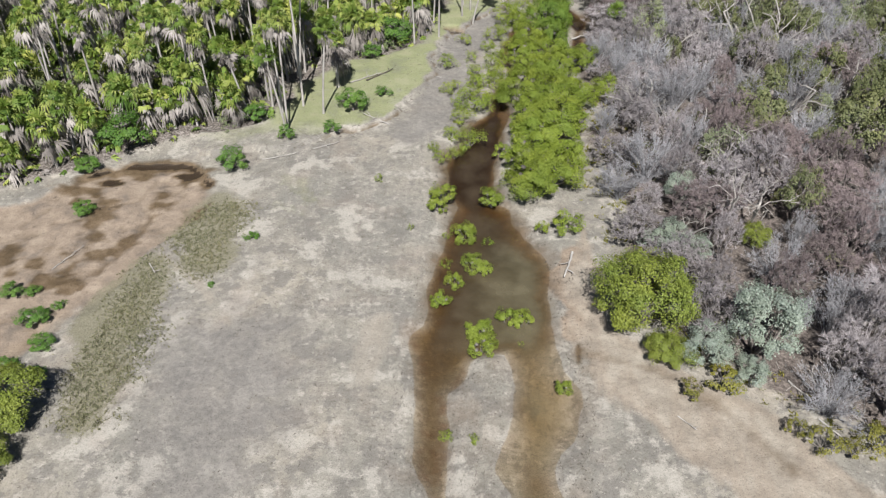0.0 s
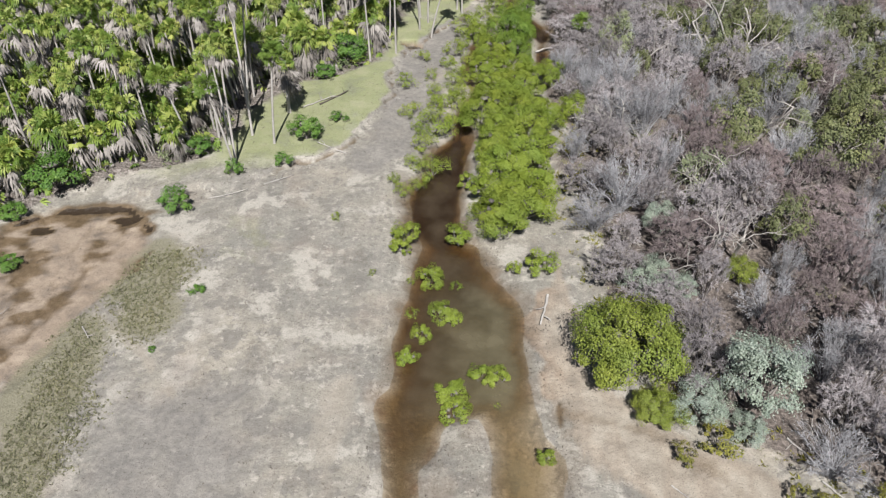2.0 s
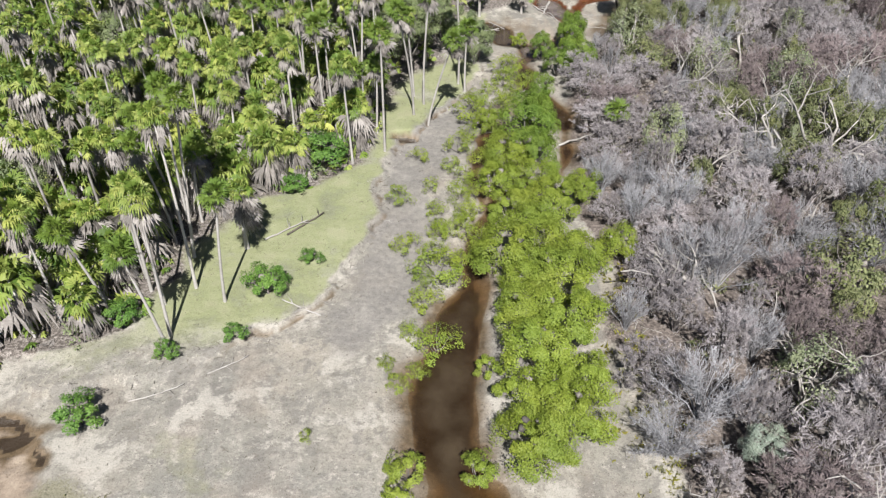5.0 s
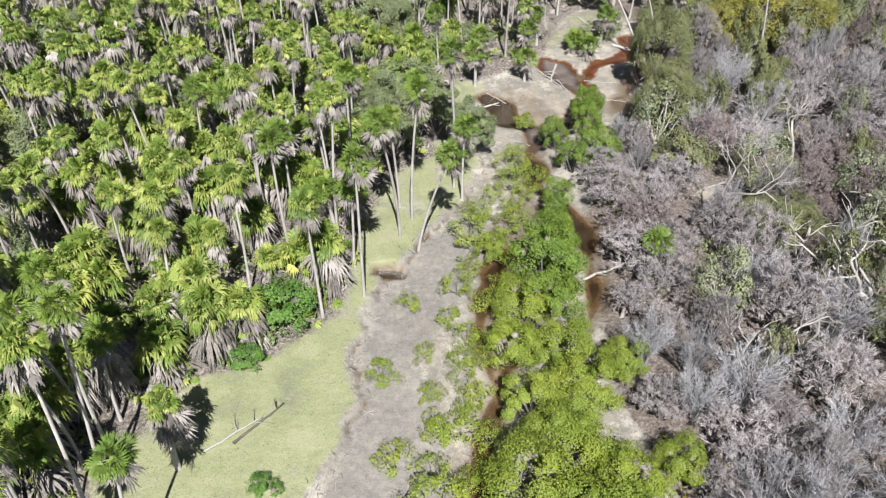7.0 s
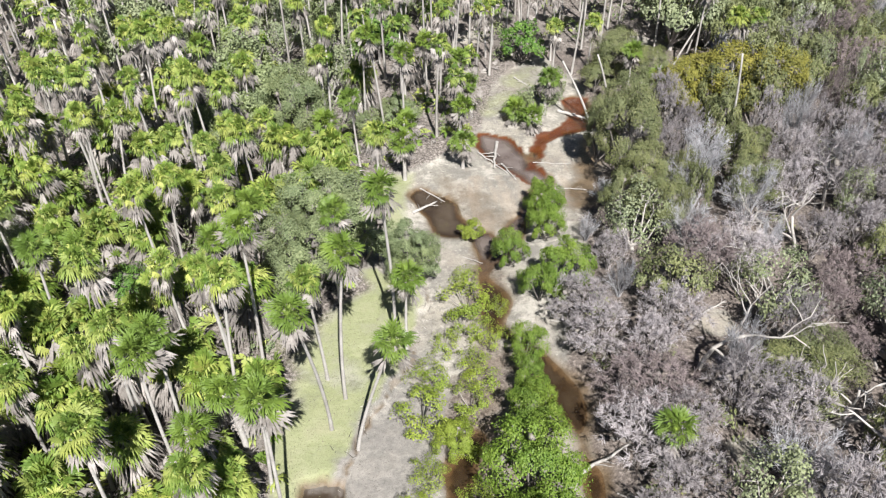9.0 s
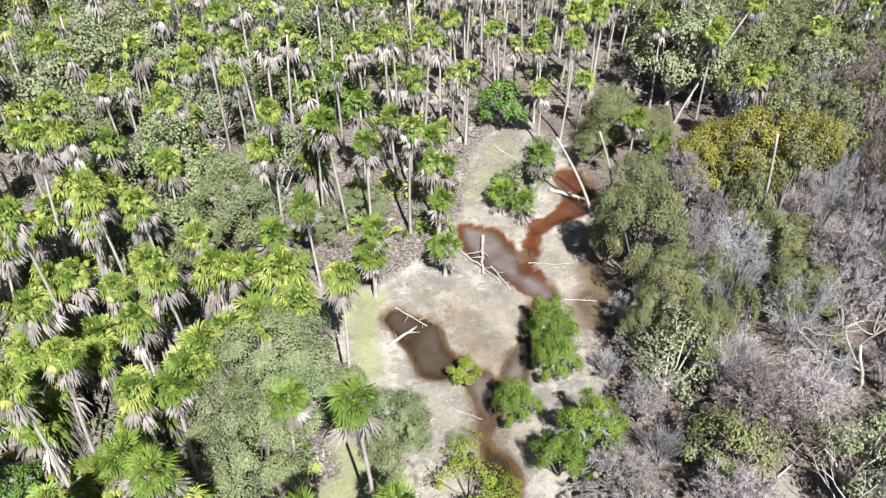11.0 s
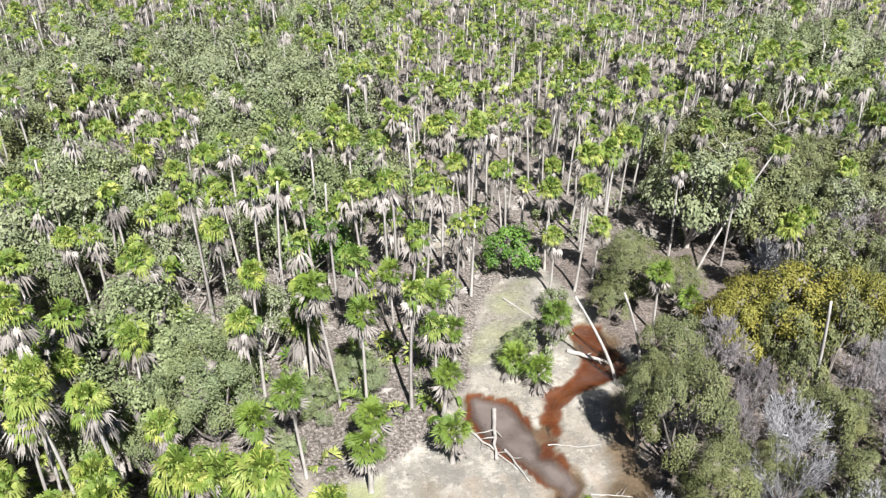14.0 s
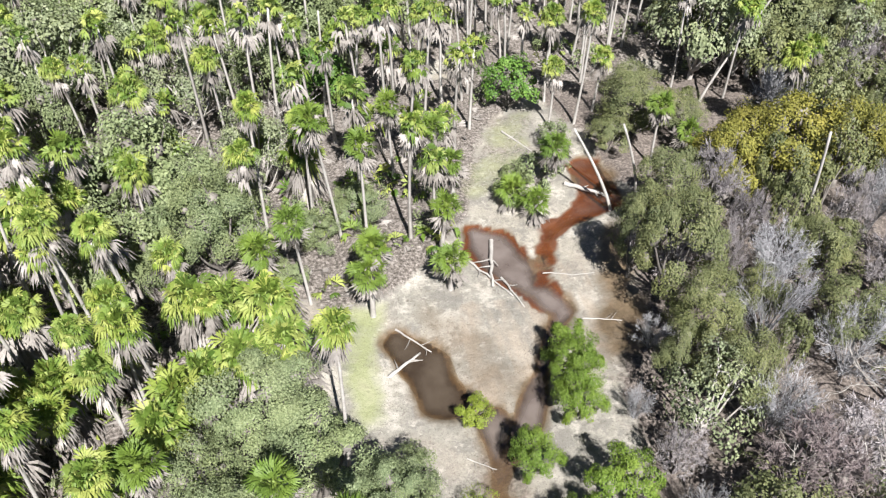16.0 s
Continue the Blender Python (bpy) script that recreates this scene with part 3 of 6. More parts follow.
def land(x, y):
    """The height of the ground, and its covers."""
    x, y = np.asarray(x, float), np.asarray(y, float)
    wob = 2.6 * fbm(x, y, 6.0, 2.0, 5)
    left = smooth(forest_edge(y) - x + wob, -0.8, 0.8)
    right = smooth(x - scrub_edge(y) + wob, -0.8, 0.8)
    right = np.where(y > 121, 0, right)
    bare = np.max([smooth(np.hypot(x - cx, y - cy) + 0.5 * wob, cr * 1.15, cr * 0.6) for cx, cy, cr in CLEARINGS], axis=0)
    left, right = left * (1 - bare), right * (1 - bare)
    # half litter cover behind the pool darkens the floor in place of dappled shade
    left = np.maximum(left, 0.5 * smooth(inside(x, y, POOL_BACK) + 0.5 * wob, -0.6, 1.0))
    grass = inside(x, y, GRASS) + 0.25 * wob + 0.9 * fbm(x, y, 1.6, 9.0)
    pool_grass = inside(x, y, POOL_GRASS) + 0.5 * wob
    tan = inside(x, y, TAN_MUD) + 0.6 * wob + 0.5 * fbm(x, y, 1.2, 4.0)
    water = depth_of(x, y)
    z = 0.16 * fbm(x, y, 9.0, 1.0) + 0.05 * fbm(x, y, 1.5, 3.0, 3)
    z += 0.30 * np.maximum(left, right * 0.9) * (1 + fbm(x, y, 3.0, 6.0))
    z += 0.36 * smooth(grass, -0.07, 0.11) * (1 - left * 0.8)
    z -= 0.24 * smooth(tan, -0.15, 0.35)
    gully = np.maximum(0.6 * smooth(np.abs(fbm(x, y, 5.0, 13.0)), 0.08, 0.0) * smooth(tan, 0.2, 1.0), smooth(along(x, y, GULLY) + 0.5 * fbm(x, y, 1.4, 15.0, 3), -0.2, 0.1))
    z -= 0.16 * gully
    z += np.clip(-water, 0, 3) * 0.035
    z = z * smooth(-water, -0.6, 1.4) - 0.46 * smooth(water, -0.75, 1.4)
    pit = smooth(np.maximum(np.abs(x + 7.3) / 1.05, np.abs(y - 74.3) / 0.5) + 0.3 * fbm(x, y, 0.8, 2.0), 1.12, 0.9)
    z -= 0.8 * pit
    far = smooth(np.hypot(x, y - 100), 250, 700)
    z = z * (1 - far)
    rustiness = smooth(y, 88, 94)
    stains = np.max([smooth(np.hypot((x - cx) / rx, (y - cy) / ry) + 2.2 * fbm(x, y, 1.2, 23.0), 1.3, 0.4) for cx, cy, rx, ry in STAINS], axis=0)
    lip = 1.05 * smooth(np.abs(tan - 0.3), 0.9, 0.15) * smooth(y + 0.35 * x, 30, 33) * smooth(fbm(x, y, 2.0, 62.0), -0.3, 0.05)
    puddles = np.max([smooth(np.hypot((x - cx) / rx, (y - cy) / ry) + 0.35 * fbm(x, y, 0.9, 24.0), 1.1, 0.85) for cx, cy, rx, ry in STAINS[:2]], axis=0)
    film = 0.34 * smooth(np.hypot((x + 15.2) / 5.0, (y - 43.2) / 4.0) + 0.7 * fbm(x, y, 3.0, 71.0), 1.2, 0.3)
    a = np.stack([np.clip(smooth(grass, -0.12, 0.6) * (1 - 0.75 * left) + smooth(pool_grass, -0.5, 1.0) + 0.6 * smooth(inside(x, y, POOL_BACK) + 0.5 * wob, -0.8, 1.0), 0, 1) * (0.35 + 0.65 * smooth(y, 49, 54)) + film,
                  0.95 * smooth(marsh(x, y) + 1.1 * wob, -1.5, 1.3), left], -1)
    scarp = 0.85 * smooth(np.abs(grass + 0.08), 0.17, 0.03) * (1 - left) * smooth(fbm(x, y, 2.5, 61.0), -0.25, -0.05) * smooth(y, 49, 53)
    # besides damp mud, this mask holds painted tree shade beside the olive trees
    wet_and_shade = np.max([0.9 * scarp, smooth(water + 0.5 * fbm(x, y, 1.6, 31.0), -1.3 + 0.7 * np.maximum(rustiness, smooth(y, 50, 60)) + 0.2 * rustiness, 0.6 - 0.3 * rustiness) * (1 - 0.3 * smooth(y, 45, 37) - 0.36 * smooth(y, 34, 28)) * (1 - 0.78 * smooth(along(x, y, SIDE_ARM), -0.8, 0.6) * smooth(y, 31, 28)), 1.25 * pit, 0.62 * gully, 0.45 * smooth(along(x, y, STREAM) + 0.5 * fbm(x, y, 1.4, 16.0, 3), -0.35, 0.15), 0.32 * smooth(along(x, y, MUD_STRIP) + wob, -0.8, 0.8), 0.42 * smooth(along(x, y, POOL_MUD) + wob, -0.9, 0.9), 0.85 * smooth(along(x, y, TREE_SHADE_ON_MUD) + wob, -0.7, 0.7), 0.2 * smooth(along(x, y, ISLAND) + 0.8 * wob, -0.9, 0.9), lip, 0.86 * stains, 1.15 * puddles], axis=0)
    b = np.stack([wet_and_shade, np.clip(1.1 * smooth(along(x, y, ORANGE_EDGE) + wob, -0.7, 0.7) + smooth(tan, -0.6, 0.9) + 0.9 * smooth(along(x, y, BANK_SAND) + wob, -1.4, 1.2) + 0.5 * smooth(along(x, y, POOL_SAND) + wob, -0.4, 0.5), 0, 1),
                  np.clip(smooth(along(x, y, GREY_MUD) + 1.4 * wob, -3.2, 2.4) + 1.3 * smooth(along(x, y, GREY_STRIP) + wob, -1.6, 0.8), 0, 1)], -1)
    ring = smooth(water, -0.22, 0.0) * smooth(water, 0.5, 0.15)
    red = np.maximum(along(x, y, RED_ARM), along(x, y, POOL[:4])) + 0.9 * fbm(x, y, 2.0, 5.0)
    ring = np.maximum(ring * smooth(red, -0.9, 0.0), smooth(along(x, y, RED_ARM) + 0.9 * fbm(x, y, 2.0, 5.0), -0.3, 0.2))
    spots = np.max([smooth(np.hypot(x - cx, y - cy) + 0.6 * wob, cr * 1.2, cr * 0.4) for cx, cy, cr in SAND_SPOTS], axis=0)
    c = np.stack([np.maximum(right, 0.62 * smooth(along(x, y, MUD_STRIP) + wob, -0.8, 0.8)), np.clip(ring * rustiness + 0.22 * smooth(water, -0.5, 0.5) * smooth(water, 1.8, 0.8) * smooth(y, 45, 30) * smooth(x, 0.0, -2.0), 0, 1),
                  np.clip(smooth(along(x, y, WHITE_SAND) + 0.8 * wob, -0.9, 0.7) * 0.7 + 0.5 * smooth(along(x, y, POOL_SAND) + wob, -0.6, 0.5) + 0.85 * smooth(along(x, y, BANK_SAND) + wob, -1.4, 1.2) + 0.75 * spots + 0.7 * smooth(along(x, y, FOOT_TRACK) + 0.4 * fbm(x, y, 1.2, 19.0, 2), -0.25, 0.05), 0, 1)], -1)
    return z, a, b, c


def height(x, y):
    """The ground's height at a place, off its own mesh."""
    i = min(max(int(np.searchsorted(GX, x)) - 1, 0), len(GX) - 2)
    j = min(max(int(np.searchsorted(GY, y)) - 1, 0), len(GY) - 2)
    u, v = (x - GX[i]) / (GX[i + 1] - GX[i]), (y - GY[j]) / (GY[j + 1] - GY[j])
    return float((GZ[j, i] * (1 - u) + GZ[j, i + 1] * u) * (1 - v) + (GZ[j + 1, i] * (1 - u) + GZ[j + 1, i + 1] * u) * v)


def spaced(stops, far_lo, far_hi):
    """Even steps where the camera goes, ever longer ones out to the horizon."""
    core = np.concatenate([np.arange(a, b - step / 2, step) for a, b, step in stops] + [[stops[-1][1]]])
    grow = stops[0][2] * np.cumsum(1.22 ** np.arange(1, 60))
    lo, hi = core[0], core[-1]
    return np.concatenate([(lo - grow)[::-1][(lo - grow)[::-1] > far_lo], core, (hi + grow)[hi + grow < far_hi]])


GX, GY = spaced([(-42, -22, 0.4), (-22, 8, 0.24), (8, 40, 0.5)], -2500, 2500), spaced([(14, 90, 0.26), (90, 124, 0.36)], -1500, 3500)
LAND = land(np.tile(GX, len(GY)), np.repeat(GY, len(GX)))
GZ = LAND[0].reshape(len(GY), len(GX))


def build_ground():
    xs, ys = GX, GY
    gx, gy = np.meshgrid(xs, ys)
    z, a, b, c = LAND
    n = len(xs)
    i = (np.arange(len(ys) - 1)[:, None] * n + np.arange(n - 1)[None]).ravel()
    s = Soup().add(np.stack([gx.ravel(), gy.ravel(), z], -1), np.concatenate([np.stack([i, i + 1, i + n + 1], -1), np.stack([i, i + n + 1, i + n], -1)]))
    me = s.mesh("ground", M_GROUND, smooth=True)
    for key, val in (("cover_a", a), ("cover_b", b), ("cover_c", c)):
        at = me.attributes.new(key, "FLOAT_COLOR", "POINT")
        at.data.foreach_set("color", np.concatenate([val, np.ones((len(val), 1))], 1).astype(np.float32).ravel())
    tagged(new("ground", me), "dry grey and tan tidal flat with grass, leaf litter and mud", "ground", kind="structure")


def build_water():
    step = 0.25
    xs, ys = np.arange(-8, 18, step), np.arange(10, 114, step)
    gx, gy = np.meshgrid(xs, ys)
    d = depth_of(gx.ravel(), gy.ravel())
    n = len(xs)
    i = (np.arange(len(ys) - 1)[:, None] * n + np.arange(n - 1)[None]).ravel()
    keep = (np.max([d[i], d[i + 1], d[i + n], d[i + n + 1]], axis=0) > -0.9)
    i = i[keep]
    s = Soup().add(np.stack([gx.ravel(), gy.ravel(), np.full(gx.size, -0.17)], -1), np.concatenate([np.stack([i, i + 1, i + n + 1], -1), np.stack([i, i + n + 1, i + n], -1)]))
    me = s.mesh("water", M_WATER, smooth=True)
    val = np.stack([smooth(d, -0.3 + 0.2 * smooth(gy.ravel(), 86, 92), 1.7 - 0.8 * smooth(gy.ravel(), 86, 92)) * (1 - 0.1 * smooth(gy.ravel(), 44, 38) - 0.35 * smooth(gy.ravel(), 32, 27)) * (1 - 0.85 * smooth(along(gx.ravel(), gy.ravel(), RED_ARM), -0.6, 0.2)), smooth(gy.ravel(), 86, 95) * (1 - 0.85 * smooth(along(gx.ravel(), gy.ravel(), POND), -0.6, 0.2)), np.maximum(smooth(along(gx.ravel(), gy.ravel(), SIDE_ARM), -0.8, 0.8) * smooth(gy.ravel(), 31, 27), 0.9 * smooth(gy.ravel(), 43, 36) * smooth(gx.ravel(), -4.2, 0.5)), np.ones(gx.size)], -1)
    me.attributes.new("depth", "FLOAT_COLOR", "POINT").data.foreach_set("color", val.astype(np.float32).ravel())
    tagged(new("water", me), "shallow brown tea-stained creek water over mud", "water", kind="structure")


build_ground()
build_water()


# ---------------------------------------------------------------- plants: the kinds
def palm_crown_mesh(seed, fronds=58, blades=11, coarse=False, wide=1.0, low=-24, heart=0.34):
    rs = np.random.RandomState(seed)
    s = Soup()
    for k in range(fronds):
        el = math.radians(82 - (82 - low) * (k + 0.5) / fronds + rs.uniform(-24, 24))
        fan(s, k * 2.39996 + rs.uniform(-0.5, 0.5), el, 0.62 * wide * rs.uniform(0.45, 1.2), 0.58 * wide * rs.uniform(0.6, 1.25), blades, 1.35, rs.uniform(0.1, 0.75) + 0.2 * (1 - max(el, 0)), 0.078 * wide * (11 / blades) ** 0.85, rs, coarse=coarse)
    if heart:
        clump_heart(s, np.array([0, 0, 0.16]), heart * wide, rs)
    return s


def palm_skirt(seed, fronds=24, blades=6, coarse=False, long=1.0):
    rs = np.random.RandomState(seed + 500)
    s = Soup()
    for k in range(fronds):
        el = math.radians(rs.uniform(-84, -18))
        fan(s, k * 2.39996 + rs.uniform(-0.4, 0.4), el, 0.55 * rs.uniform(0.6, 1.3), 0.74 * long * rs.uniform(0.6, 1.3), blades, 0.6, rs.uniform(0.2, 0.8), 0.12 * (6 / blades) ** 0.6, rs, coarse=coarse, origin=(0, 0, -rs.uniform(0.0, 0.35 + 0.6 * long)), twist=0.9)
    return s


CROWNS = [palm_crown_mesh(k).mesh("crown", M_FROND) for k in range(5)]
SKIRTS = [palm_skirt(k, 24).mesh("dead_skirt", M_DRY) for k in range(3)] + [palm_skirt(k, 30, 6, False, 1.25).mesh("dead_skirt", M_DRY) for k in range(3, 6)]


def frond_mesh(seed, dead):
    rs = np.random.RandomState(seed)
    s = Soup()
    if dead:
        fan(s, 0.0, 0.0, 0.5, 0.9, 7, 0.55, 0.1, 0.10, rs)
    else:
        fan(s, 0.0, 0.0, 0.58, 0.66, 12, 1.3, rs.uniform(0.2, 0.6), 0.072, rs)
    return s.mesh("dead_frond" if dead else "frond", M_DRY if dead else M_FROND)


FRONDS = [frond_mesh(40 + k, False) for k in range(4)]
DEAD_FRONDS = [frond_mesh(60 + k, True) for k in range(3)]


def heart_mesh(name, mat, z0, z1, r):
    """The stub of leaf bases from which fronds spring."""
    s = Soup()
    t = np.linspace(0, 1, 5)
    tube(s, np.stack([0 * t, 0 * t, z0 + (z1 - z0) * t], -1), r * np.array([0.8, 1.1, 1.0, 0.7, 0.25]), 7)
    return s.mesh(name, mat, smooth=True)


CROWN_HEART = heart_mesh("crown", M_FROND, -0.12, 0.34, 0.13)
SKIRT_HEART = heart_mesh("dead_skirt", M_DRY, -0.75, -0.05, 0.15)


def trunk_mesh(h, lx, ly, rs, thick=0.095, sides=7, rings=8):
    t = np.linspace(0, 1, rings)
    bend = t ** rs.uniform(1.0, 1.7)
    sway = 0.10 * math.sqrt(h / 8) * np.sin(t * math.pi * rs.uniform(0.8, 1.6))
    a = rs.uniform(0, 6.28)
    p = np.stack([lx * bend + sway * math.cos(a), ly * bend + sway * math.sin(a), -0.3 + (h + 0.3) * t], -1)
    s = Soup()
    tube(s, p, thick * (1.25 - 0.45 * t + 0.35 * np.exp(-t * 14)), sides)
    return s, p[-1]


PRNG = np.random.RandomState(11)


def fan_palm(x, y, h, lx=0.0, ly=0.0, size=1.0, split=False, label=None):
    rs = np.random.RandomState(int(PRNG.randint(1 << 30)))
    z = height(x, y)
    short = h < 4.6
    trunk_h = max(h - 0.25, 0.5)
    s, top = trunk_mesh(trunk_h, lx, ly, rs, 0.078 if not short else 0.13)
    lean = math.hypot(lx, ly) / max(h, 1)
    if label is None:
        label = ("short fan palm with green crown above grey dead fronds" if short else
                 "leaning tall fan palm with pale trunk and green crown" if lean > 0.12 else
                 "tall slender fan palm with pale grey trunk and green crown")
    e = thing("fan_palm", label, "palm", "short skirted palms" if short else "tall palms", x, y, z)
    part("trunk", s.mesh("trunk", M_TRUNK, smooth=True), e, "pale grey ringed trunk")
    turn = rs.uniform(0, 6.28)
    if split:
        crown = part("crown", CROWN_HEART, e, "bright green fan crown", top)
        for k in range(44):
            el = math.radians(82 - 106 * (k + 0.5) / 44 + rs.uniform(-24, 24))
            ob = part("frond", FRONDS[k % 4], crown)
            ob.matrix_basis = Euler((rs.normal(0, 0.4), -el, turn + k * 2.39996 + rs.uniform(-0.4, 0.4))).to_matrix().to_4x4() @ Matrix.Scale(size * rs.uniform(0.7, 1.2), 4)
        skirt = part("dead_skirt", SKIRT_HEART, e, "grey-brown hanging dead fronds", top)
        for k in range(22):
            el = math.radians(rs.uniform(-82, -15))
            ob = part("dead_frond", DEAD_FRONDS[k % 3], skirt)
            ob.matrix_basis = Matrix.Translation((0, 0, -rs.uniform(0.05, 0.6))) @ Euler((rs.normal(0, 0.9), -el, turn + k * 2.39996 + rs.uniform(-0.4, 0.4))).to_matrix().to_4x4() @ Matrix.Scale(size * rs.uniform(0.7, 1.25), 4)
    else:
        m = Matrix.Translation(top) @ Matrix.Rotation(turn, 4, "Z") @ Euler((rs.uniform(-0.12, 0.12), rs.uniform(-0.12, 0.12), 0)).to_matrix().to_4x4() @ Matrix.Scale(size, 4)
        part("crown", CROWNS[rs.randint(5)], e).matrix_basis = m
        part("dead_skirt", SKIRTS[rs.randint(3) + (3 if short else 0)], e, "grey-brown hanging dead fronds").matrix_basis = m
        if short and h > 2.5:
            part("dead_skirt", SKIRTS[3 + rs.randint(3)], e, "grey-brown hanging dead fronds").matrix_basis = Matrix.Translation((0, 0, -0.95)) @ m @ Matrix.Diagonal((0.9, 0.9, 1.1, 1))
    return e


def leafy(seed, r, h, leaf, count, clumps, base=0.25, flat=1.0, limbs=6, heart=0.5):
    """Wood and leaves of a bush or tree: a dome of rounded lobes, each a cluster of leaf clumps, on forking limbs. Dark
    cores put shade inside the lobes unless heart is 0.
    """
    rs = np.random.RandomState(seed)
    wood, leaf_soup = Soup(), Soup()
    lobes = max(4, int(round(1.35 * math.sqrt(clumps))))
    k = np.arange(lobes)
    up = 1 - 1.2 * (k + 0.5) / lobes
    az = k * 2.39996 + rs.uniform(-0.5, 0.5, lobes)
    d = unit(np.stack([np.cos(az) * np.sqrt(1 - up * up), np.sin(az) * np.sqrt(1 - up * up), up], -1) + rs.normal(0, 0.12, (lobes, 3)))
    lobe_r = r * 1.22 / math.sqrt(lobes) * rs.uniform(0.75, 1.3, lobes)
    centre = np.array([0, 0, h * (base + (1 - base) * 0.40)])
    semi = np.array([r * 0.72, r * 0.72, h * (1 - base) * 0.43 * flat])
    c = centre + d * semi * rs.uniform(0.72, 1.12, (lobes, 1))
    per_lobe = max(2, clumps // lobes)
    per = max(5, count // (lobes * per_lobe))
    for k in range(lobes):
        q = unit(rs.normal(0, 1, (per_lobe, 3)) + 0.75 * d[k] + [0, 0, 0.4])
        cc = c[k] + q * (lobe_r[k] * rs.uniform(0.45, 0.95, per_lobe))[:, None] * [1, 1, 0.85]
        size = lobe_r[k] * rs.uniform(0.42, 0.78, per_lobe)
        for j in range(per_lobe):
            w = unit(rs.normal(0, 1, (per, 3)) + 0.6 * q[j] + [0, 0, 0.25])
            pos = cc[j] + w * (size[j] * rs.uniform(0.3, 1.0, per) ** 0.5)[:, None] * [1, 1, 0.8]
            pos[:, 2] = np.maximum(pos[:, 2], 0.05)
            leaves(leaf_soup, pos, 0.7 * w + 0.7 * q[j] + 0.3 * d[k], leaf * 1.2, leaf * 0.8, rs, spread=0.36)
        # a dark bark-coloured core in each lobe stands for the shade there
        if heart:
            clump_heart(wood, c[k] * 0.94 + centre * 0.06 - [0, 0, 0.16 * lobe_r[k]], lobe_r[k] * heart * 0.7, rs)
    fork = np.array([0, 0, h * base * 0.7])
    tr = 0.022 * h + 0.03
    tube(wood, [(0, 0, -0.3), (0.02 * h, 0.01 * h, fork[2] * 0.5), fork], [tr * 1.3, tr, tr * 0.9], 6)
    for n, k in enumerate(rs.permutation(lobes)[:max(limbs, 4)]):
        mid = fork + (c[k] - fork) * 0.5 + rs.normal(0, 0.06 * r, 3) - [0, 0, 0.06 * h]
        tube(wood, [fork, mid, c[k]], [tr * 0.6, tr * 0.38, tr * 0.2], 4)
        for _ in range(2):
            end = c[k] + unit(d[k] + rs.normal(0, 0.6, 3)) * lobe_r[k] * 0.85
            tube(wood, [c[k] * 0.8 + mid * 0.2, (c[k] + end) / 2 + rs.normal(0, 0.04 * r, 3), end], [tr * 0.28, tr * 0.18, tr * 0.06], 3)
    return wood, leaf_soup


def twig_shreds(fine, a, dirn, length, width, rs, face=None):
    n = len(a)
    side = unit(np.cross(dirn, rs.normal(0, 1, (n, 3)) if face is None else unit(face) + rs.normal(0, 0.3, (n, 3))))
    v = np.stack([a - side * width, a + side * width, a + dirn * length], 1).reshape(-1, 3)
    fine.add(v, np.arange(n)[:, None] * 3 + [0, 1, 2])


def twiggy(seed, r, h, limbs, twigs, clumps=44):
    """A leafless rounded shrub: forking limbs carry sprays of fine curved twigs."""
    rs = np.random.RandomState(seed)
    wood, fine = Soup(), Soup()
    k = np.arange(clumps)
    rad = r * 0.9 * np.sqrt((k + 0.5) / clumps) * rs.uniform(0.85, 1.1, clumps)
    az = k * 2.39996 + rs.uniform(-0.3, 0.3, clumps)
    top = h * 0.88 * np.sqrt(np.maximum(0.15, 1 - 0.75 * (rad / r) ** 2)) * rs.uniform(0.58, 1.05, clumps)
    c = np.stack([np.cos(az) * rad, np.sin(az) * rad, top], -1)
    for n, i in enumerate(rs.permutation(clumps)[:limbs]):
        t = np.array([0, 0.35, 0.7, 1.0])[:, None]
        p = c[i] * np.concatenate([t ** 1.2, t ** 1.2, t ** 0.8], 1) + rs.normal(0, 0.06 * r, (4, 3)) * t
        p[0] = (rs.normal(0, 0.06), rs.normal(0, 0.06), -0.15)
        tube(fine if n % 2 else wood, p, 0.021 * np.array([1.8, 1.3, 0.9, 0.35]), 3)
    # added cores in the dark limb colour paint shade into the clumps
    for i in range(clumps):
        clump_heart(wood, c[i] * [0.85, 0.85, 0.72], 0.25 * r * 0.3 * rs.uniform(0.7, 1.4), rs)
    # each spray starts at one point of a clump and opens outwards
    sprays = clumps * 5
    li = rs.randint(0, clumps, sprays)
    q = unit(rs.normal(0, 1, (sprays, 3)) + 0.5 * unit(c)[li] + [0, 0, 0.25])
    foot = c[li] + q * (0.22 * r * rs.uniform(0.0, 0.9, sprays))[:, None]
    si = rs.randint(0, sprays, twigs)
    away = unit(q[si] + rs.normal(0, 0.42, (twigs, 3)))
    reach = rs.uniform(0.0, 0.24, twigs)[:, None] * r / 1.6
    a = foot[si] + away * reach
    a[:, 2] = np.maximum(a[:, 2], 0.04)
    dirn = unit(away + rs.normal(0, 0.28, (twigs, 3)) + [0, 0, 0.08])
    l = (rs.uniform(0.08, 0.26, twigs) * (r / 1.5) ** 0.5)[:, None]
    twig_shreds(fine, a, dirn, l, 0.0105 * rs.uniform(0.6, 1.6, twigs)[:, None], rs, q[si] + [0, -0.35, 0.3])
    return wood, fine


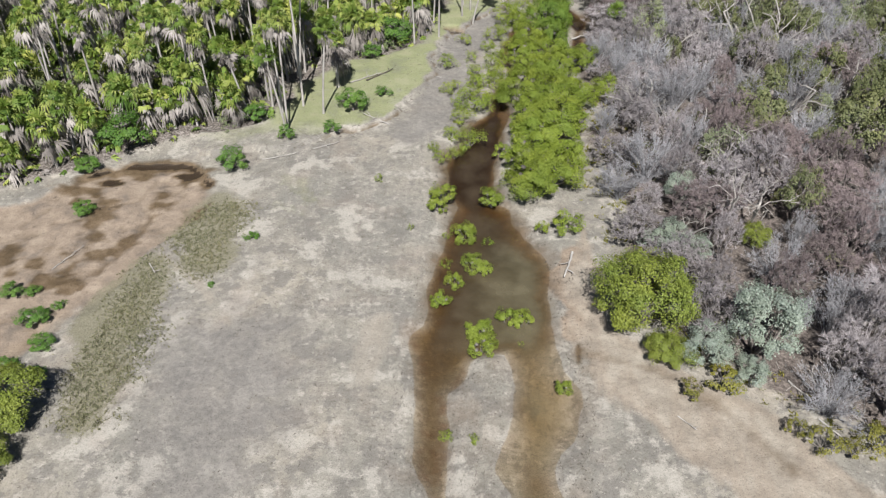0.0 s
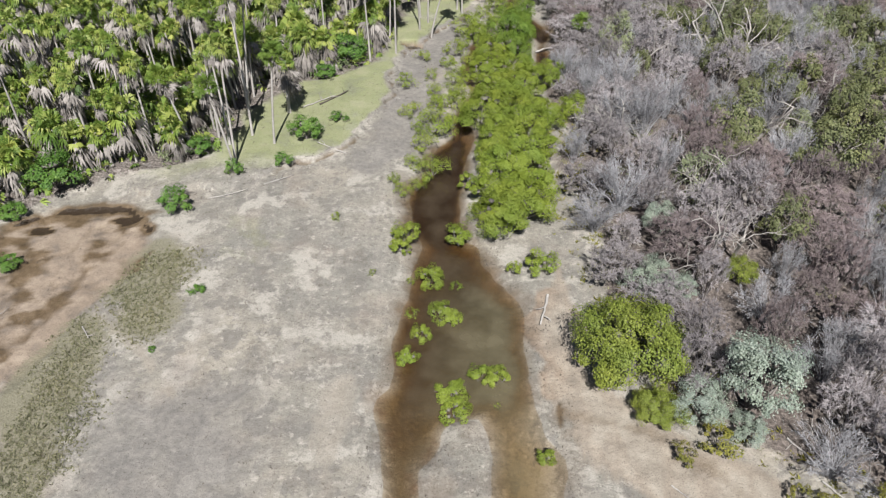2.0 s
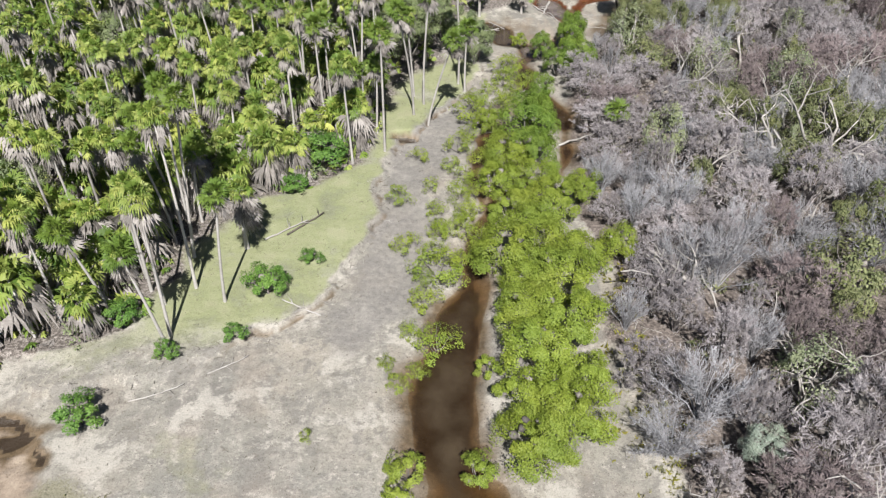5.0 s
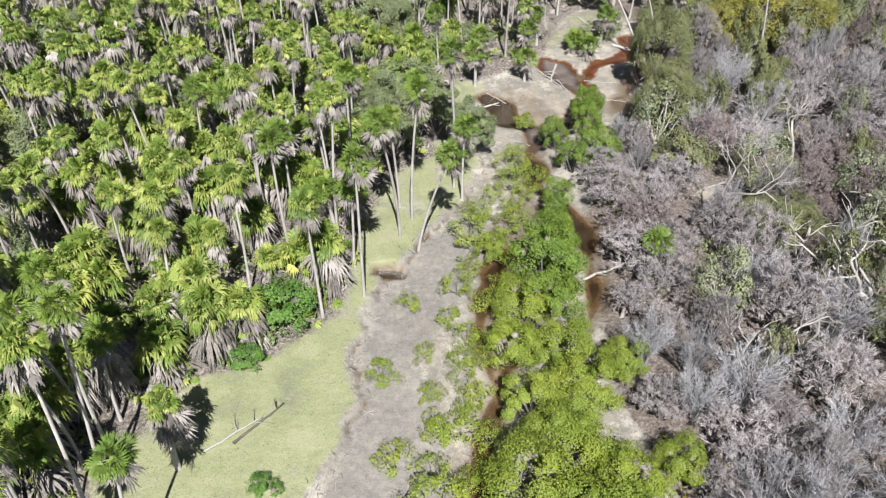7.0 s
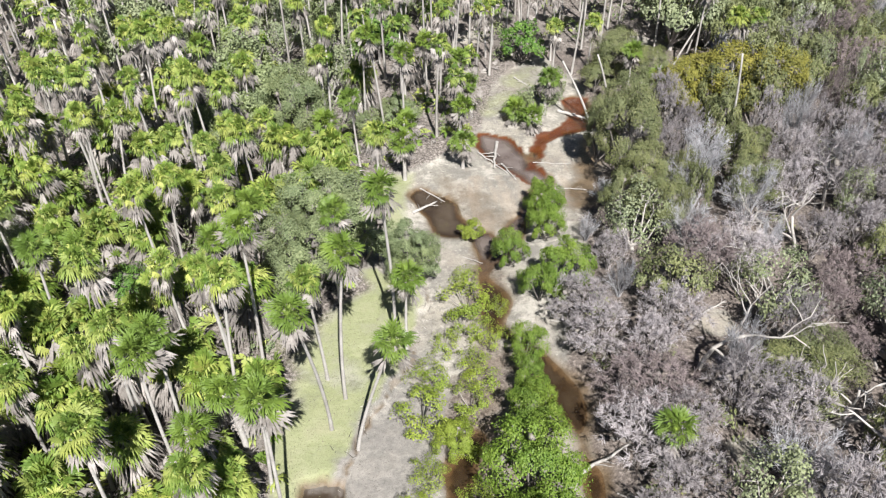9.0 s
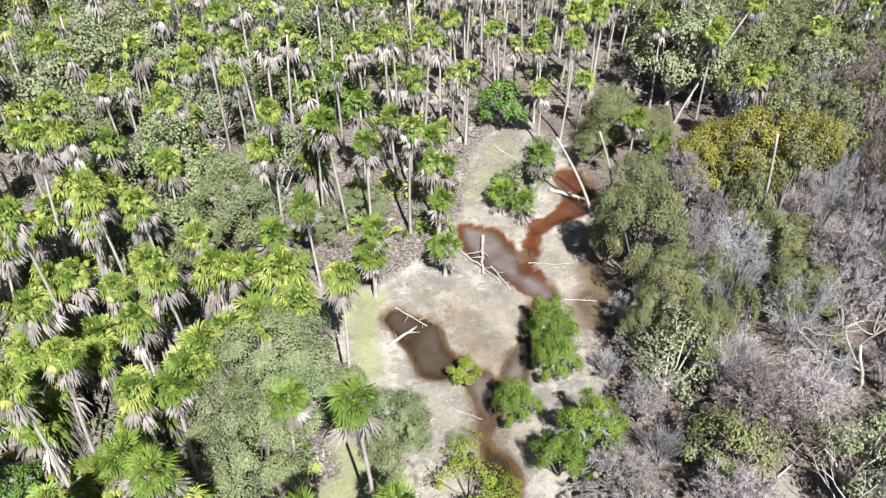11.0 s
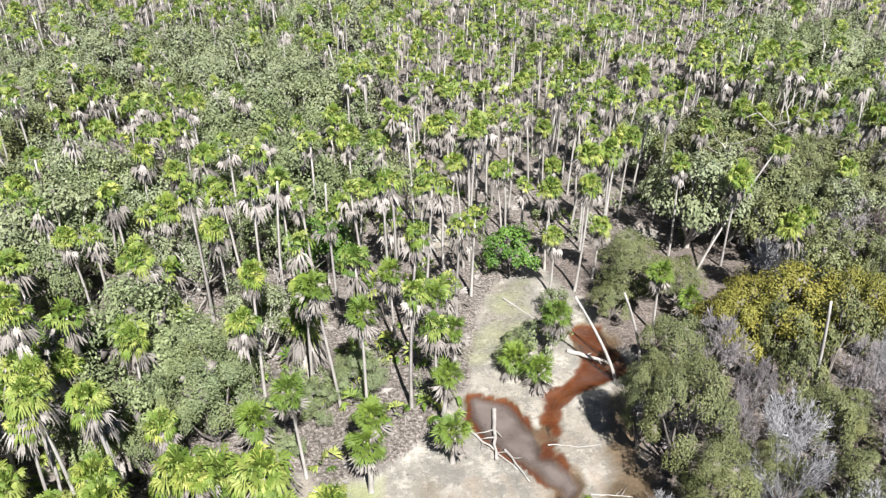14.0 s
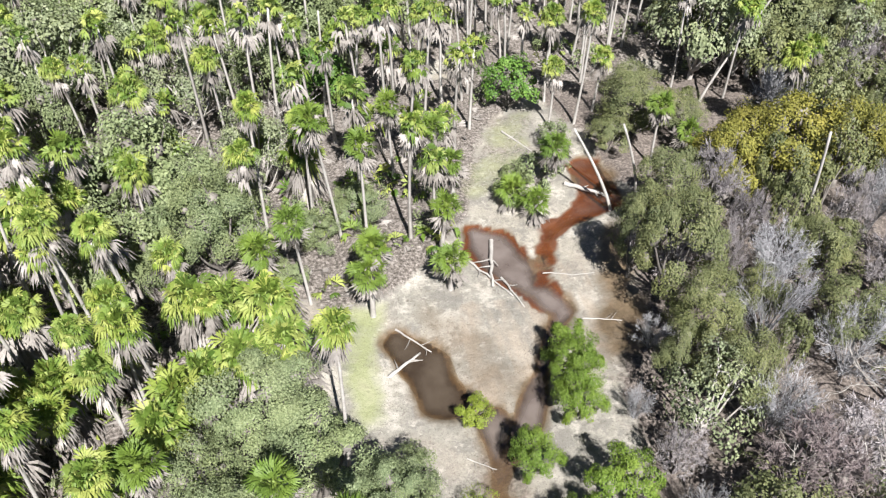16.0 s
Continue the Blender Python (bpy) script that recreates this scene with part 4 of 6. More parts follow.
def radiating(seed, r, h, limbs, twigs):
    """A leafless shrub whose many straight limbs fan out from its foot."""
    rs = np.random.RandomState(seed)
    wood, fine = Soup(), Soup()
    ends = []
    for k in range(limbs):
        az = k * 2.39996 + rs.uniform(-0.4, 0.4)
        out = r * rs.uniform(0.3, 1.0)
        top = h * rs.uniform(0.7, 1.0) * math.sqrt(max(0.15, 1 - (out / r) ** 2 * 0.75))
        t = np.array([0, 0.35, 0.7, 1.0])[:, None]
        p = np.array([math.cos(az) * out, math.sin(az) * out, top]) * np.concatenate([t ** 1.15, t ** 1.15, t ** 0.85], 1) + rs.normal(0, 0.05 * r, (4, 3)) * t
        p[0] = (rs.normal(0, 0.06), rs.normal(0, 0.06), -0.15)
        tube(wood, p, 0.016 * np.array([1.8, 1.3, 0.9, 0.3]), 3)
        ends.append(p)
    ends = np.array(ends)
    li = rs.randint(0, limbs, twigs)
    w = rs.uniform(0.25, 1.0, twigs) ** 0.7 * 2.999
    i0 = w.astype(int)
    f = (w - i0)[:, None]
    a = ends[li, i0] * (1 - f) + ends[li, i0 + 1] * f
    d = unit(ends[li, i0 + 1] - ends[li, i0])
    off = unit(rs.normal(0, 1, (twigs, 3)) + [0, 0, 0.25])
    a = a + off * (rs.uniform(0, 1, twigs) ** 1.5 * 0.2 * r)[:, None]
    a[:, 2] = np.maximum(a[:, 2], 0.04)
    dirn = unit(0.8 * d + 0.6 * off + rs.normal(0, 0.4, (twigs, 3)) + [0, 0, 0.1])
    twig_shreds(fine, a, dirn, (rs.uniform(0.09, 0.26, twigs) * (r / 1.5) ** 0.5)[:, None], 0.0085 * rs.uniform(0.6, 1.5, twigs)[:, None], rs)
    return wood, fine


def branching(seed, h, spread, levels=4, thick=0.085, sides=6):
    """A bare tree of crooked, forking limbs."""
    rs = np.random.RandomState(seed)
    s = Soup()

    def grow(p, d, l, r, level):
        t = np.linspace(0, 1, 5)
        pts = [np.array(p)]
        for k in range(4):
            d = unit(d + rs.normal(0, 0.20, 3) + [0, 0, 0.05])
            pts.append(pts[-1] + d * l / 4)
        tube(s, pts, r * (1 - 0.45 * t), max(4, sides - level))
        if level < levels:
            for _ in range(3 if level < 2 else 2):
                q = pts[rs.randint(2, 5)]
                nd = unit(d + rs.normal(0, spread, 3) + [0, 0, 0.1])
                grow(q, nd, l * rs.uniform(0.55, 0.85), r * 0.55, level + 1)

    grow((0, 0, -0.2), unit([rs.normal(0, 0.15), rs.normal(0, 0.15), 1]), h * 0.42, thick, 0)
    return s


def log_mesh(seed, length, r, crook=0.06, stubs=2):
    rs = np.random.RandomState(seed)
    t = np.linspace(0, 1, 8)
    p = np.stack([(t - 0.5) * length, np.cumsum(rs.normal(0, crook * length / 4, 8)), r * 0.8 + np.abs(rs.normal(0, 0.03, 8))], -1)
    s = Soup()
    tube(s, p, r * (1.1 - 0.55 * t), 7)
    for k in range(stubs):
        i = rs.randint(2, 7)
        d = unit([rs.uniform(0.2, 1), rs.choice([-1, 1]) * rs.uniform(0.5, 1.2), rs.uniform(0.0, 0.25)])
        l = length * rs.uniform(0.15, 0.35)
        tube(s, [p[i], p[i] + d * l * 0.5 + rs.normal(0, 0.04 * l, 3), p[i] + d * l], [r * 0.5, r * 0.35, r * 0.12], 5)
    return s


def kinds_of(make, wood_mat, leaf_mat, leaf_name, n, *args, **kw):
    out = []
    for k in range(n):
        w, l = make(100 + k * 17 + int(args[0] * 10), *args, **kw)
        # the wood mesh also holds the dark shade cores, where there are any
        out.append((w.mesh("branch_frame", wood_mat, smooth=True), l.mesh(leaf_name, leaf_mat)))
    return out


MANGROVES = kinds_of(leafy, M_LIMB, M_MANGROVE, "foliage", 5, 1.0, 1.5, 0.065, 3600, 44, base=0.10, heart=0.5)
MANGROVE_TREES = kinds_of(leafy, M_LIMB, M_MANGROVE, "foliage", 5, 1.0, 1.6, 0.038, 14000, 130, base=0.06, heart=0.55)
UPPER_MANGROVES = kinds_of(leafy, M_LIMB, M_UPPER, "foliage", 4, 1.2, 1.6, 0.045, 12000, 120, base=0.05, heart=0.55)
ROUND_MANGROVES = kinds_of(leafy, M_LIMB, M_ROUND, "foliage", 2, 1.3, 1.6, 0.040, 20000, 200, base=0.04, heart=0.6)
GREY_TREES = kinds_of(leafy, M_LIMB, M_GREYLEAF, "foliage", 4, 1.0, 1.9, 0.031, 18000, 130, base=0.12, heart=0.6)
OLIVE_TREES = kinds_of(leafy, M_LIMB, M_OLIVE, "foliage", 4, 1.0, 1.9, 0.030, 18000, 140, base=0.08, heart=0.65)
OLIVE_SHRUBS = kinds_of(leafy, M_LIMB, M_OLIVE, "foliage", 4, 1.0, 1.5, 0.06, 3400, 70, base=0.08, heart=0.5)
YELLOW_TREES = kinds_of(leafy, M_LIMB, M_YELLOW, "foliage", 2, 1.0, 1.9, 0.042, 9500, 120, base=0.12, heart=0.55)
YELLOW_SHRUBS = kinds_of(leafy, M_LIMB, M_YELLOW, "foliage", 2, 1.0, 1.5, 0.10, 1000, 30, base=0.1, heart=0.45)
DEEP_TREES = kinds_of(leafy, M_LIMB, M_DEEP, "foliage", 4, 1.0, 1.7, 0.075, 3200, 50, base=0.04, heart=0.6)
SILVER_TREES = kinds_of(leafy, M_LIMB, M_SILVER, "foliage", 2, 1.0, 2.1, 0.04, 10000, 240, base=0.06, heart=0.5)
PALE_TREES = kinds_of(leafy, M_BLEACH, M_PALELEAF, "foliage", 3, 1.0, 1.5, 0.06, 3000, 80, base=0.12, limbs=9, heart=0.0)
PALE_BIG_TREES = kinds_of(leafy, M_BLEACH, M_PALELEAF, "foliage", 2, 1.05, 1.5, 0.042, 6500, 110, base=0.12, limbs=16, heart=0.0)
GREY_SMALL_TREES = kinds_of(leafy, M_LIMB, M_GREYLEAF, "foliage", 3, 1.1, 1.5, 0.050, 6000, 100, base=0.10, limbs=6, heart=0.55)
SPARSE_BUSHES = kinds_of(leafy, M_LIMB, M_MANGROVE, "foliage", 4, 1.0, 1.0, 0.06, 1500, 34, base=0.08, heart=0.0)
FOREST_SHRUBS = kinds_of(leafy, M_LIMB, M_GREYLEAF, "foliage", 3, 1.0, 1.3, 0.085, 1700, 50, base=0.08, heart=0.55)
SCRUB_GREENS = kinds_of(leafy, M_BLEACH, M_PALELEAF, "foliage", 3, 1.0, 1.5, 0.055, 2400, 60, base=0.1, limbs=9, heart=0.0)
MAUVE_SHRUBS = kinds_of(twiggy, M_LIMB, M_TWIG, "twig_canopy", 6, 1.6, 3.3, 22, 5600)
BROWN_SHRUBS = kinds_of(twiggy, M_LIMB, M_BROWN, "twig_canopy", 3, 1.6, 3.3, 22, 5600)
BLUE_SHRUBS = kinds_of(radiating, M_BLUE, M_BLUE, "twig_canopy", 4, 1.6, 2.9, 26, 4600)
BARE_TREES = [branching(300 + k, 5.0, 0.75).mesh("bleached_dead_tree", M_BLEACH, smooth=True) for k in range(4)]

WHITE_LIMBS = [branching(340 + k, 5.0, 0.8, 3, 0.12).mesh("bleached_dead_tree", M_BLEACH, smooth=True) for k in range(3)]
GRNG = random.Random(5)


def plant(kind, variants, x, y, r, h, label, category, group, leaf_name="foliage", unit_h=1.5, unit_r=1.0):
    w, l = variants[GRNG.randrange(len(variants))]
    return thing(kind, label, category, group, x, y, height(x, y) - 0.03, GRNG.uniform(0, 6.28), r / unit_r, (("branch_frame", w), (leaf_name, l)), h / unit_h)


# ---------------------------------------------------------------- plants: where they stand
taken = []          # (x, y, clear radius)


def free(x, y, gap):
    return all((x - a) ** 2 + (y - b) ** 2 > (gap + r) ** 2 for a, b, r in taken if abs(y - b) < 8)


# palms that stand clear of the rest: foot, height of the crown, lean
CLEARING_PALMS = [(-6.1, 79.4, 9.7, 0.6, 0.0), (-5.6, 76.4, 7.4, 2.0, -0.1), (-2.7, 81.9, 6.0, 0.1, 0.0), (-10.4, 82.1, 9.6, 0.2, 0.1), (-12.1, 83.2, 6.0, -0.5, -0.1),
                  (-6.8, 77.5, 9.3, -0.9, -1.3), (-9.5, 74.3, 6.0, 0.3, 0.1), (-13.6, 75.4, 8.4, -0.3, 0.0), (-19.0, 85.8, 6.4, -0.2, -0.1), (-3.3, 83.4, 10.8, -0.2, -0.6),
                  (-1.3, 101.0, 4.6, 0.2, 0.0), (-8.6, 71.6, 9.6, 0.1, 0.0), (-10.8, 73.9, 5.6, -1.0, -0.2), (-13.3, 76.7, 8.4, -0.1, 0.0), (-6.3, 86.8, 6.8, 0.2, 0.0)]
FRONT_PALMS = [(-16.3, 54.6, 7.6, 0.8, 0.2), (-21.0, 61.7, 8.4, -0.9, -0.4), (-18.2, 50.5, 7.0, -0.9, -0.2), (-22.2, 53.0, 6.6, -1.0, -0.5), (-24.2, 86.3, 7.7, -0.6, -0.3),
               (-19.3, 58.6, 11.0, 1.0, 0.4), (-10.9, 77.0, 4.4, -0.4, -0.1), (-20.2, 61.1, 10.5, 0.2, 0.1), (-20.8, 59.8, 7.7, -0.6, -0.3), (-19.9, 62.4, 5.7, 0.4, 0.3),
               (-21.3, 85.4, 6.8, 0.1, 0.0), (-24.0, 83.2, 8.6, -0.8, -0.4), (-11.8, 85.6, 6.4, -0.6, -0.1), (-11.0, 88.8, 6.2, 0.1, 0.1), (-28.6, 102.7, 7.0, -0.4, -0.2)]
POOL_PALMS = [(-2.4, 106.5, 8.7, -0.9, 0.0), (-1.0, 105.3, 7.4, 0.0, 0.0), (1.6, 112.3, 5.6, -0.2, 0.0), (-4.6, 101.7, 6.1, -0.4, 0.0), (-6.9, 102.2, 4.0, 0.1, 0.0), (-13.1, 108.7, 5.8, -0.5, -0.1),
              (4.2, 110.6, 4.6, -0.3, 0.1), (4.8, 108.7, 3.4, -0.2, 0.0), (3.2, 104.0, 4.2, 0.1, 0.0), (3.1, 101.4, 2.5, 0.0, 0.0), (9.5, 106.4, 1.6, 0.0, 0.0), (11.1, 109.2, 3.6, 0.3, -0.1),
              (18.6, 109.9, 4.8, -0.2, 0.1), (21.5, 110.3, 2.0, -0.3, 0.2), (-1.4, 100.3, 3.4, 0.0, 0.0), (8.3, 108.0, 1.5, 0.1, 0.0), (8.8, 73.6, 2.9, 0.0, 0.0)]
BACK_PALMS = [(0.3, 121.2, 7.3, 0.4, 0.0), (5.0, 121.1, 7.1, -0.1, 0.1), (8.0, 120.5, 8.9, -0.7, 0.2), (12.5, 126.1, 5.4, -0.6, 0.2), (8.6, 121.2, 11.0, 0.3, -0.1), (16.4, 125.3, 6.0, -0.1, 0.0),
              (15.2, 115.8, 8.7, 0.4, -0.1), (13.4, 116.2, 5.0, 0.1, 0.0), (17.0, 117.0, 4.7, 0.2, -0.1), (-4.7, 121.4, 8.4, -0.3, 0.0), (-18.1, 118.2, 7.0, -0.3, 0.0), (-15.0, 118.3, 4.8, -0.1, 0.0),
              (-9.0, 120.7, 7.6, -0.2, 0.0), (24.1, 119.0, 8.0, -0.2, 0.2), (27.6, 119.2, 7.4, 1.2, -0.4), (29.4, 114.2, 5.8, 1.6, -0.5), (28.6, 125.0, 8.3, 0.3, 0.1), (17.3, 129.5, 7.6, -0.5, 0.2)]
for table, split in ((CLEARING_PALMS, True), (FRONT_PALMS, True), (POOL_PALMS, True), (BACK_PALMS, False)):
    for x, y, h, lx, ly in table:
        fan_palm(x, y, h, lx, ly, 0.84 if h > 4 else 0.92, split and x > -23)
        taken.append((x, y, 0.55))

# palms of the forest that show singly: foot and height of the crown
FOREST_PALMS_A = [(-19, 103.8, 10.4), (-16.7, 102.9, 11.3), (-17.9, 98, 10.2), (-16.9, 93.8, 7.7), (-12.7, 96.4, 7.1), (-13.1, 94.1, 5.6), (-12, 88.3, 7.3), (-14.9, 93.2, 4.6), (-10.8, 77.3, 10.4), (-3.7, 91, 8.8), (-9.3, 97.1, 5.8), (-15.9, 99.6, 8.4), (-7, 80.8, 7.4), (-20.9, 99.7, 6.8), (-18.2, 93.6, 4.9), (-24.5, 89.4, 6.9), (-19.8, 77, 6.3), (-22.3, 98.3, 10.2), (-15.6, 78.4, 11), (-17, 78.6, 6.4), (-24.9, 98.7, 8.1), (-21.3, 80.7, 6.8), (-16.7, 71.2, 5.7), (-14.4, 72.8, 2.2), (-24.1, 93.9, 6.1), (-20, 73.5, 6.2), (-17.2, 76.8, 4.5), (-18.5, 51.6, 9.2), (-20.9, 55.4, 10.2), (-18.3, 55.7, 10.9)]
FOREST_PALMS_B = [(-19.5, 70.8, 5.3), (-16.8, 75.4, 5), (-29.7, 72, 4.9), (-19, 69.7, 2.7), (-25.1, 74.8, 7.1), (-31.4, 82.6, 8), (-31.4, 75.4, 7.2), (-28.1, 52.5, 4.7), (-32.3, 55, 4.2), (-25.1, 52.6, 7.3), (-24.7, 57.6, 4), (-19.7, 54.2, 8.3), (-16.2, 59.6, 4.5), (-31.4, 57.8, 6.8), (-26.7, 59.9, 7.3), (-10.8, 69.8, 7.9)]
FAR_PALMS_A = [(-12.7, 105.3), (-13, 112), (-12.8, 120.5), (-10.7, 130.9), (-13.6, 132.1), (-18.9, 155.4), (-13, 142), (-19, 133.2), (-23, 145.7), (-7.7, 164.2), (-13.1, 177.5), (0.6, 140.9), (-1, 132.8), (0.9, 130.4), (4.4, 133.9), (7.3, 130.5), (10.6, 142.5), (13.5, 139.2), (11.2, 129.7), (18.2, 140), (14.1, 119.3), (17.6, 121.2), (20.2, 131.4), (21.4, 138.5), (25.8, 143.3), (25.2, 135.1), (22.9, 126), (19.7, 121.9), (34.1, 138.7), (36.9, 148.8), (27.2, 116.6), (36.6, 132), (37.5, 130.3), (39.8, 128.2), (27.4, 109.5), (45.7, 127.8), (37.5, 117.7), (51.4, 151), (42.2, 141.1), (42.1, 147.8), (49.1, 157.1), (10.4, 154.2), (14.9, 171.9), (14.5, 151), (19, 161.7)]
FAR_PALMS_B = [(22.6, 159.5), (24.5, 156.4), (24.3, 147.9), (31.6, 157.7), (31, 147.7), (31.2, 142.2), (5.3, 160.2), (6.2, 147.2), (-1.7, 164.4), (-23.9, 126.9), (-20.6, 114.4), (-15.1, 127.2), (-12.8, 126.7), (-24.4, 181.5), (-28.9, 186.1), (-33.3, 179.9), (-38.6, 184.4), (-14.8, 138.4)]
placed = random.Random(14)
for x, y, h in FOREST_PALMS_A + FOREST_PALMS_B:
    fan_palm(x, y, h, placed.gauss(0, 0.05 * h), placed.gauss(0, 0.05 * h), placed.uniform(0.82, 1.0))
    taken.append((x, y, 0.6))
for x, y in FAR_PALMS_A + FAR_PALMS_B:
    fan_palm(x, y, placed.uniform(6.8, 8.6), placed.gauss(0, 0.3), placed.gauss(0, 0.3), placed.uniform(0.9, 1.1))
    taken.append((x, y, 0.6))

# mangroves that stand in the water or along the creek: place, half-width
MANGROVE_SPOTS = [(-4.8, 43.2, 1.0), (-5.2, 42.1, 0.8), (-1.6, 43.4, 1.0), (-3.0, 39.6, 0.9), (-2.2, 36.5, 0.8), (-1.6, 36.2, 0.6), (-3.3, 34.9, 0.6), (-3.9, 32.9, 0.6), (0.2, 31.8, 0.7), (1.0, 31.7, 0.7),
                  (-1.4, 30.4, 0.9), (-1.2, 29.2, 0.8), (-4.0, 36.6, 0.4), (-1.5, 39.2, 0.4), (3.7, 40.6, 1.0), (1.0, 30.1, 0.2), (2.4, 92.8, 0.95), (3.3, 26.8, 0.5), (-2.5, 23.1, 0.4), (-1.1, 22.9, 0.3), (-4.3, 39.3, 0.3),
                  (-9.9, 45.2, 0.4), (-6.7, 39.7, 0.25), (-1.1, 49.7, 0.8), (2.0, 40.3, 0.5)]
MANGROVE_STAND = [(1.2, 44.3, 1.7), (2.6, 45.8, 1.8), (0.9, 47.0, 1.5), (3.4, 48.2, 1.5), (1.5, 50.4, 1.9), (3.2, 52.6, 2.0), (0.8, 53.4, 1.5), (0.3, 58.2, 1.9), (3.0, 56.2, 2.0), (4.4, 58.6, 1.5),
                  (1.9, 60.6, 1.8), (3.3, 63.4, 1.8), (0.6, 63.2, 1.5), (-0.2, 66.9, 1.5), (2.4, 66.6, 1.5), (0.6, 70.0, 1.5), (7.1, 59.3, 1.1),
                  (5.6, 65.5, 1.2), (1.2, 56.0, 1.5), (-0.9, 75.9, 1.0)]
MANGROVE_FAR = [(2.4, 70.2, 1.6), (2.2, 72.8, 1.9), (2.8, 75.9, 1.4), (7.9, 95.2, 1.0), (7.6, 93.6, 1.1), (7.2, 91.9, 1.1), (7.4, 87.2, 1.4), (4.4, 89.5, 1.0), (5.5, 86.0, 1.1), (3.8, 81.4, 0.9), (3.4, 79.3, 0.9), (3.4, 77.6, 0.9)]
LOW_BUSHES = [(-3.9, 57.4, 1.5), (-3.8, 51.6, 1.3), (-3.5, 61.8, 1.1), (-7.1, 65.3, 0.9), (-6.1, 60.1, 0.9), (-4.6, 55.0, 1.0), (-2.3, 77.6, 1.5), (-5.9, 70.9, 0.7), (-3.1, 72.4, 0.9), (-2.9, 66.2, 0.9),
              (-3.9, 61.7, 0.8), (-2.2, 64.2, 0.9), (-1.3, 59.7, 0.8), (1.1, 85.6, 1.4), (2.9, 85.7, 0.7), (0.7, 81.0, 0.9), (0.7, 83.7, 1.2), (-1.6, 80.2, 1.0), (0.2, 78.2, 1.0), (-5.8, 48.6, 0.6),
              (-6.5, 50.0, 0.5), (-5.4, 52.5, 0.6), (-4.8, 49.6, 0.6), (2.3, 82.7, 0.8), (-1.9, 59.6, 0.8)]
CHANNEL_BUSHES = [(-2.6, 58.8, 0.8), (-1.4, 61.6, 0.9), (-2.6, 63.0, 0.8), (-1.8, 66.6, 0.8), (-2.6, 68.3, 0.9), (-1.5, 71.4, 0.9), (-2.4, 74.2, 0.9), (-0.3, 72.8, 0.9), (-4.4, 64.0, 0.7), (-4.9, 66.9, 0.6), (-3.6, 69.8, 0.7), (-4.2, 59.4, 0.8), (-5.0, 57.0, 0.7), (0.9, 79.6, 0.9), (1.4, 88.0, 0.9), (-0.6, 82.4, 0.8)]
for x, y, r in MANGROVE_SPOTS:
    plant("mangrove_bush", MANGROVES if r > 0.45 else SPARSE_BUSHES, x, y, r, 0.35 + r * 1.1, "young yellow-green mangrove bush standing in shallow brown water", "bush", "mangroves in the creek", unit_h=1.5)
for x, y, r in MANGROVE_STAND:
    plant("mangrove_tree", MANGROVE_TREES, x, y, r * 1.2, 1.1 + r * 1.2, "dense bright yellow-green mangrove beside the creek", "mangrove", "mangroves along the bank", unit_h=1.6)
    taken.append((x, y, r * 0.8))
for x, y, r in MANGROVE_FAR:
    plant("mangrove_tree", UPPER_MANGROVES, x, y, r * 1.15 / 1.1, 1.2 + r * 1.5, "upright bright green mangrove at the upper creek", "mangrove", "mangroves at the upper creek", unit_h=1.6)
    taken.append((x, y, r * 0.8))
for x, y, r in LOW_BUSHES + CHANNEL_BUSHES:
    plant("low_bush", SPARSE_BUSHES, x, y, r * 1.15, 0.4 + r * 0.8, "sparse low yellow-green bush on grey silt", "bush", "low bushes on the flat", unit_h=1.0)

for x, y, r, h in [(8.4, 108.6, 1.2, 1.6), (10.6, 109.9, 1.4, 2.2), (11.9, 110.8, 1.1, 1.8), (13.0, 113.6, 1.2, 2.0), (9.2, 110.6, 0.9, 1.2)]:
    plant("forest_shrub", FOREST_SHRUBS, x, y, r, h, "low grey-green leafy shrub beside red pool", "shrub", "shrubs under the palms", unit_h=1.3)
    taken.append((x, y, r * 0.6))

# single shrubs on the flat and the grass
FLAT_SHRUBS = [(-28.6, 31.0, 0.45, 0.5), (-26.4, 30.0, 0.35, 0.4), (-26.6, 25.0, 0.5, 0.6), (-24.6, 24.6, 0.4, 0.5), (-13.9, 55.4, 1.15, 2.0), (-11.9, 58.4, 0.6, 0.7), (-14.9, 51.7, 0.6, 1.0), (-18.1, 50.0, 0.6, 1.2), (-21.1, 45.8, 1.05, 1.8), (-29.6, 39.4, 0.7, 0.9), (-18.0, 32.7, 0.22, 0.3),
               (-17.0, 37.6, 0.4, 0.4), (-27.1, 28.6, 0.8, 1.0), (-25.5, 26.6, 0.7, 0.7), (-29.8, 30.7, 0.6, 0.8), (-30.4, 47.8, 1.7, 2.6), (-31.8, 44.2, 0.9, 1.2), (-21.5, 52.5, 1.0, 1.6),
               (-13.0, 69.4, 1.7, 3.0), (-14.4, 66.0, 0.9, 1.4), (-18.5, 89.0, 1.1, 2.4), (11.2, 119.0, 1.9, 4.2), (-2.5, 121.7, 2.2, 4.6)]
for x, y, r, h in FLAT_SHRUBS:
    plant("green_shrub", DEEP_TREES, x, y, r * 1.15, h, "rounded deep green leafy shrub on open ground", "shrub", "green shrubs", unit_h=1.7)
    taken.append((x, y, r * 0.7))
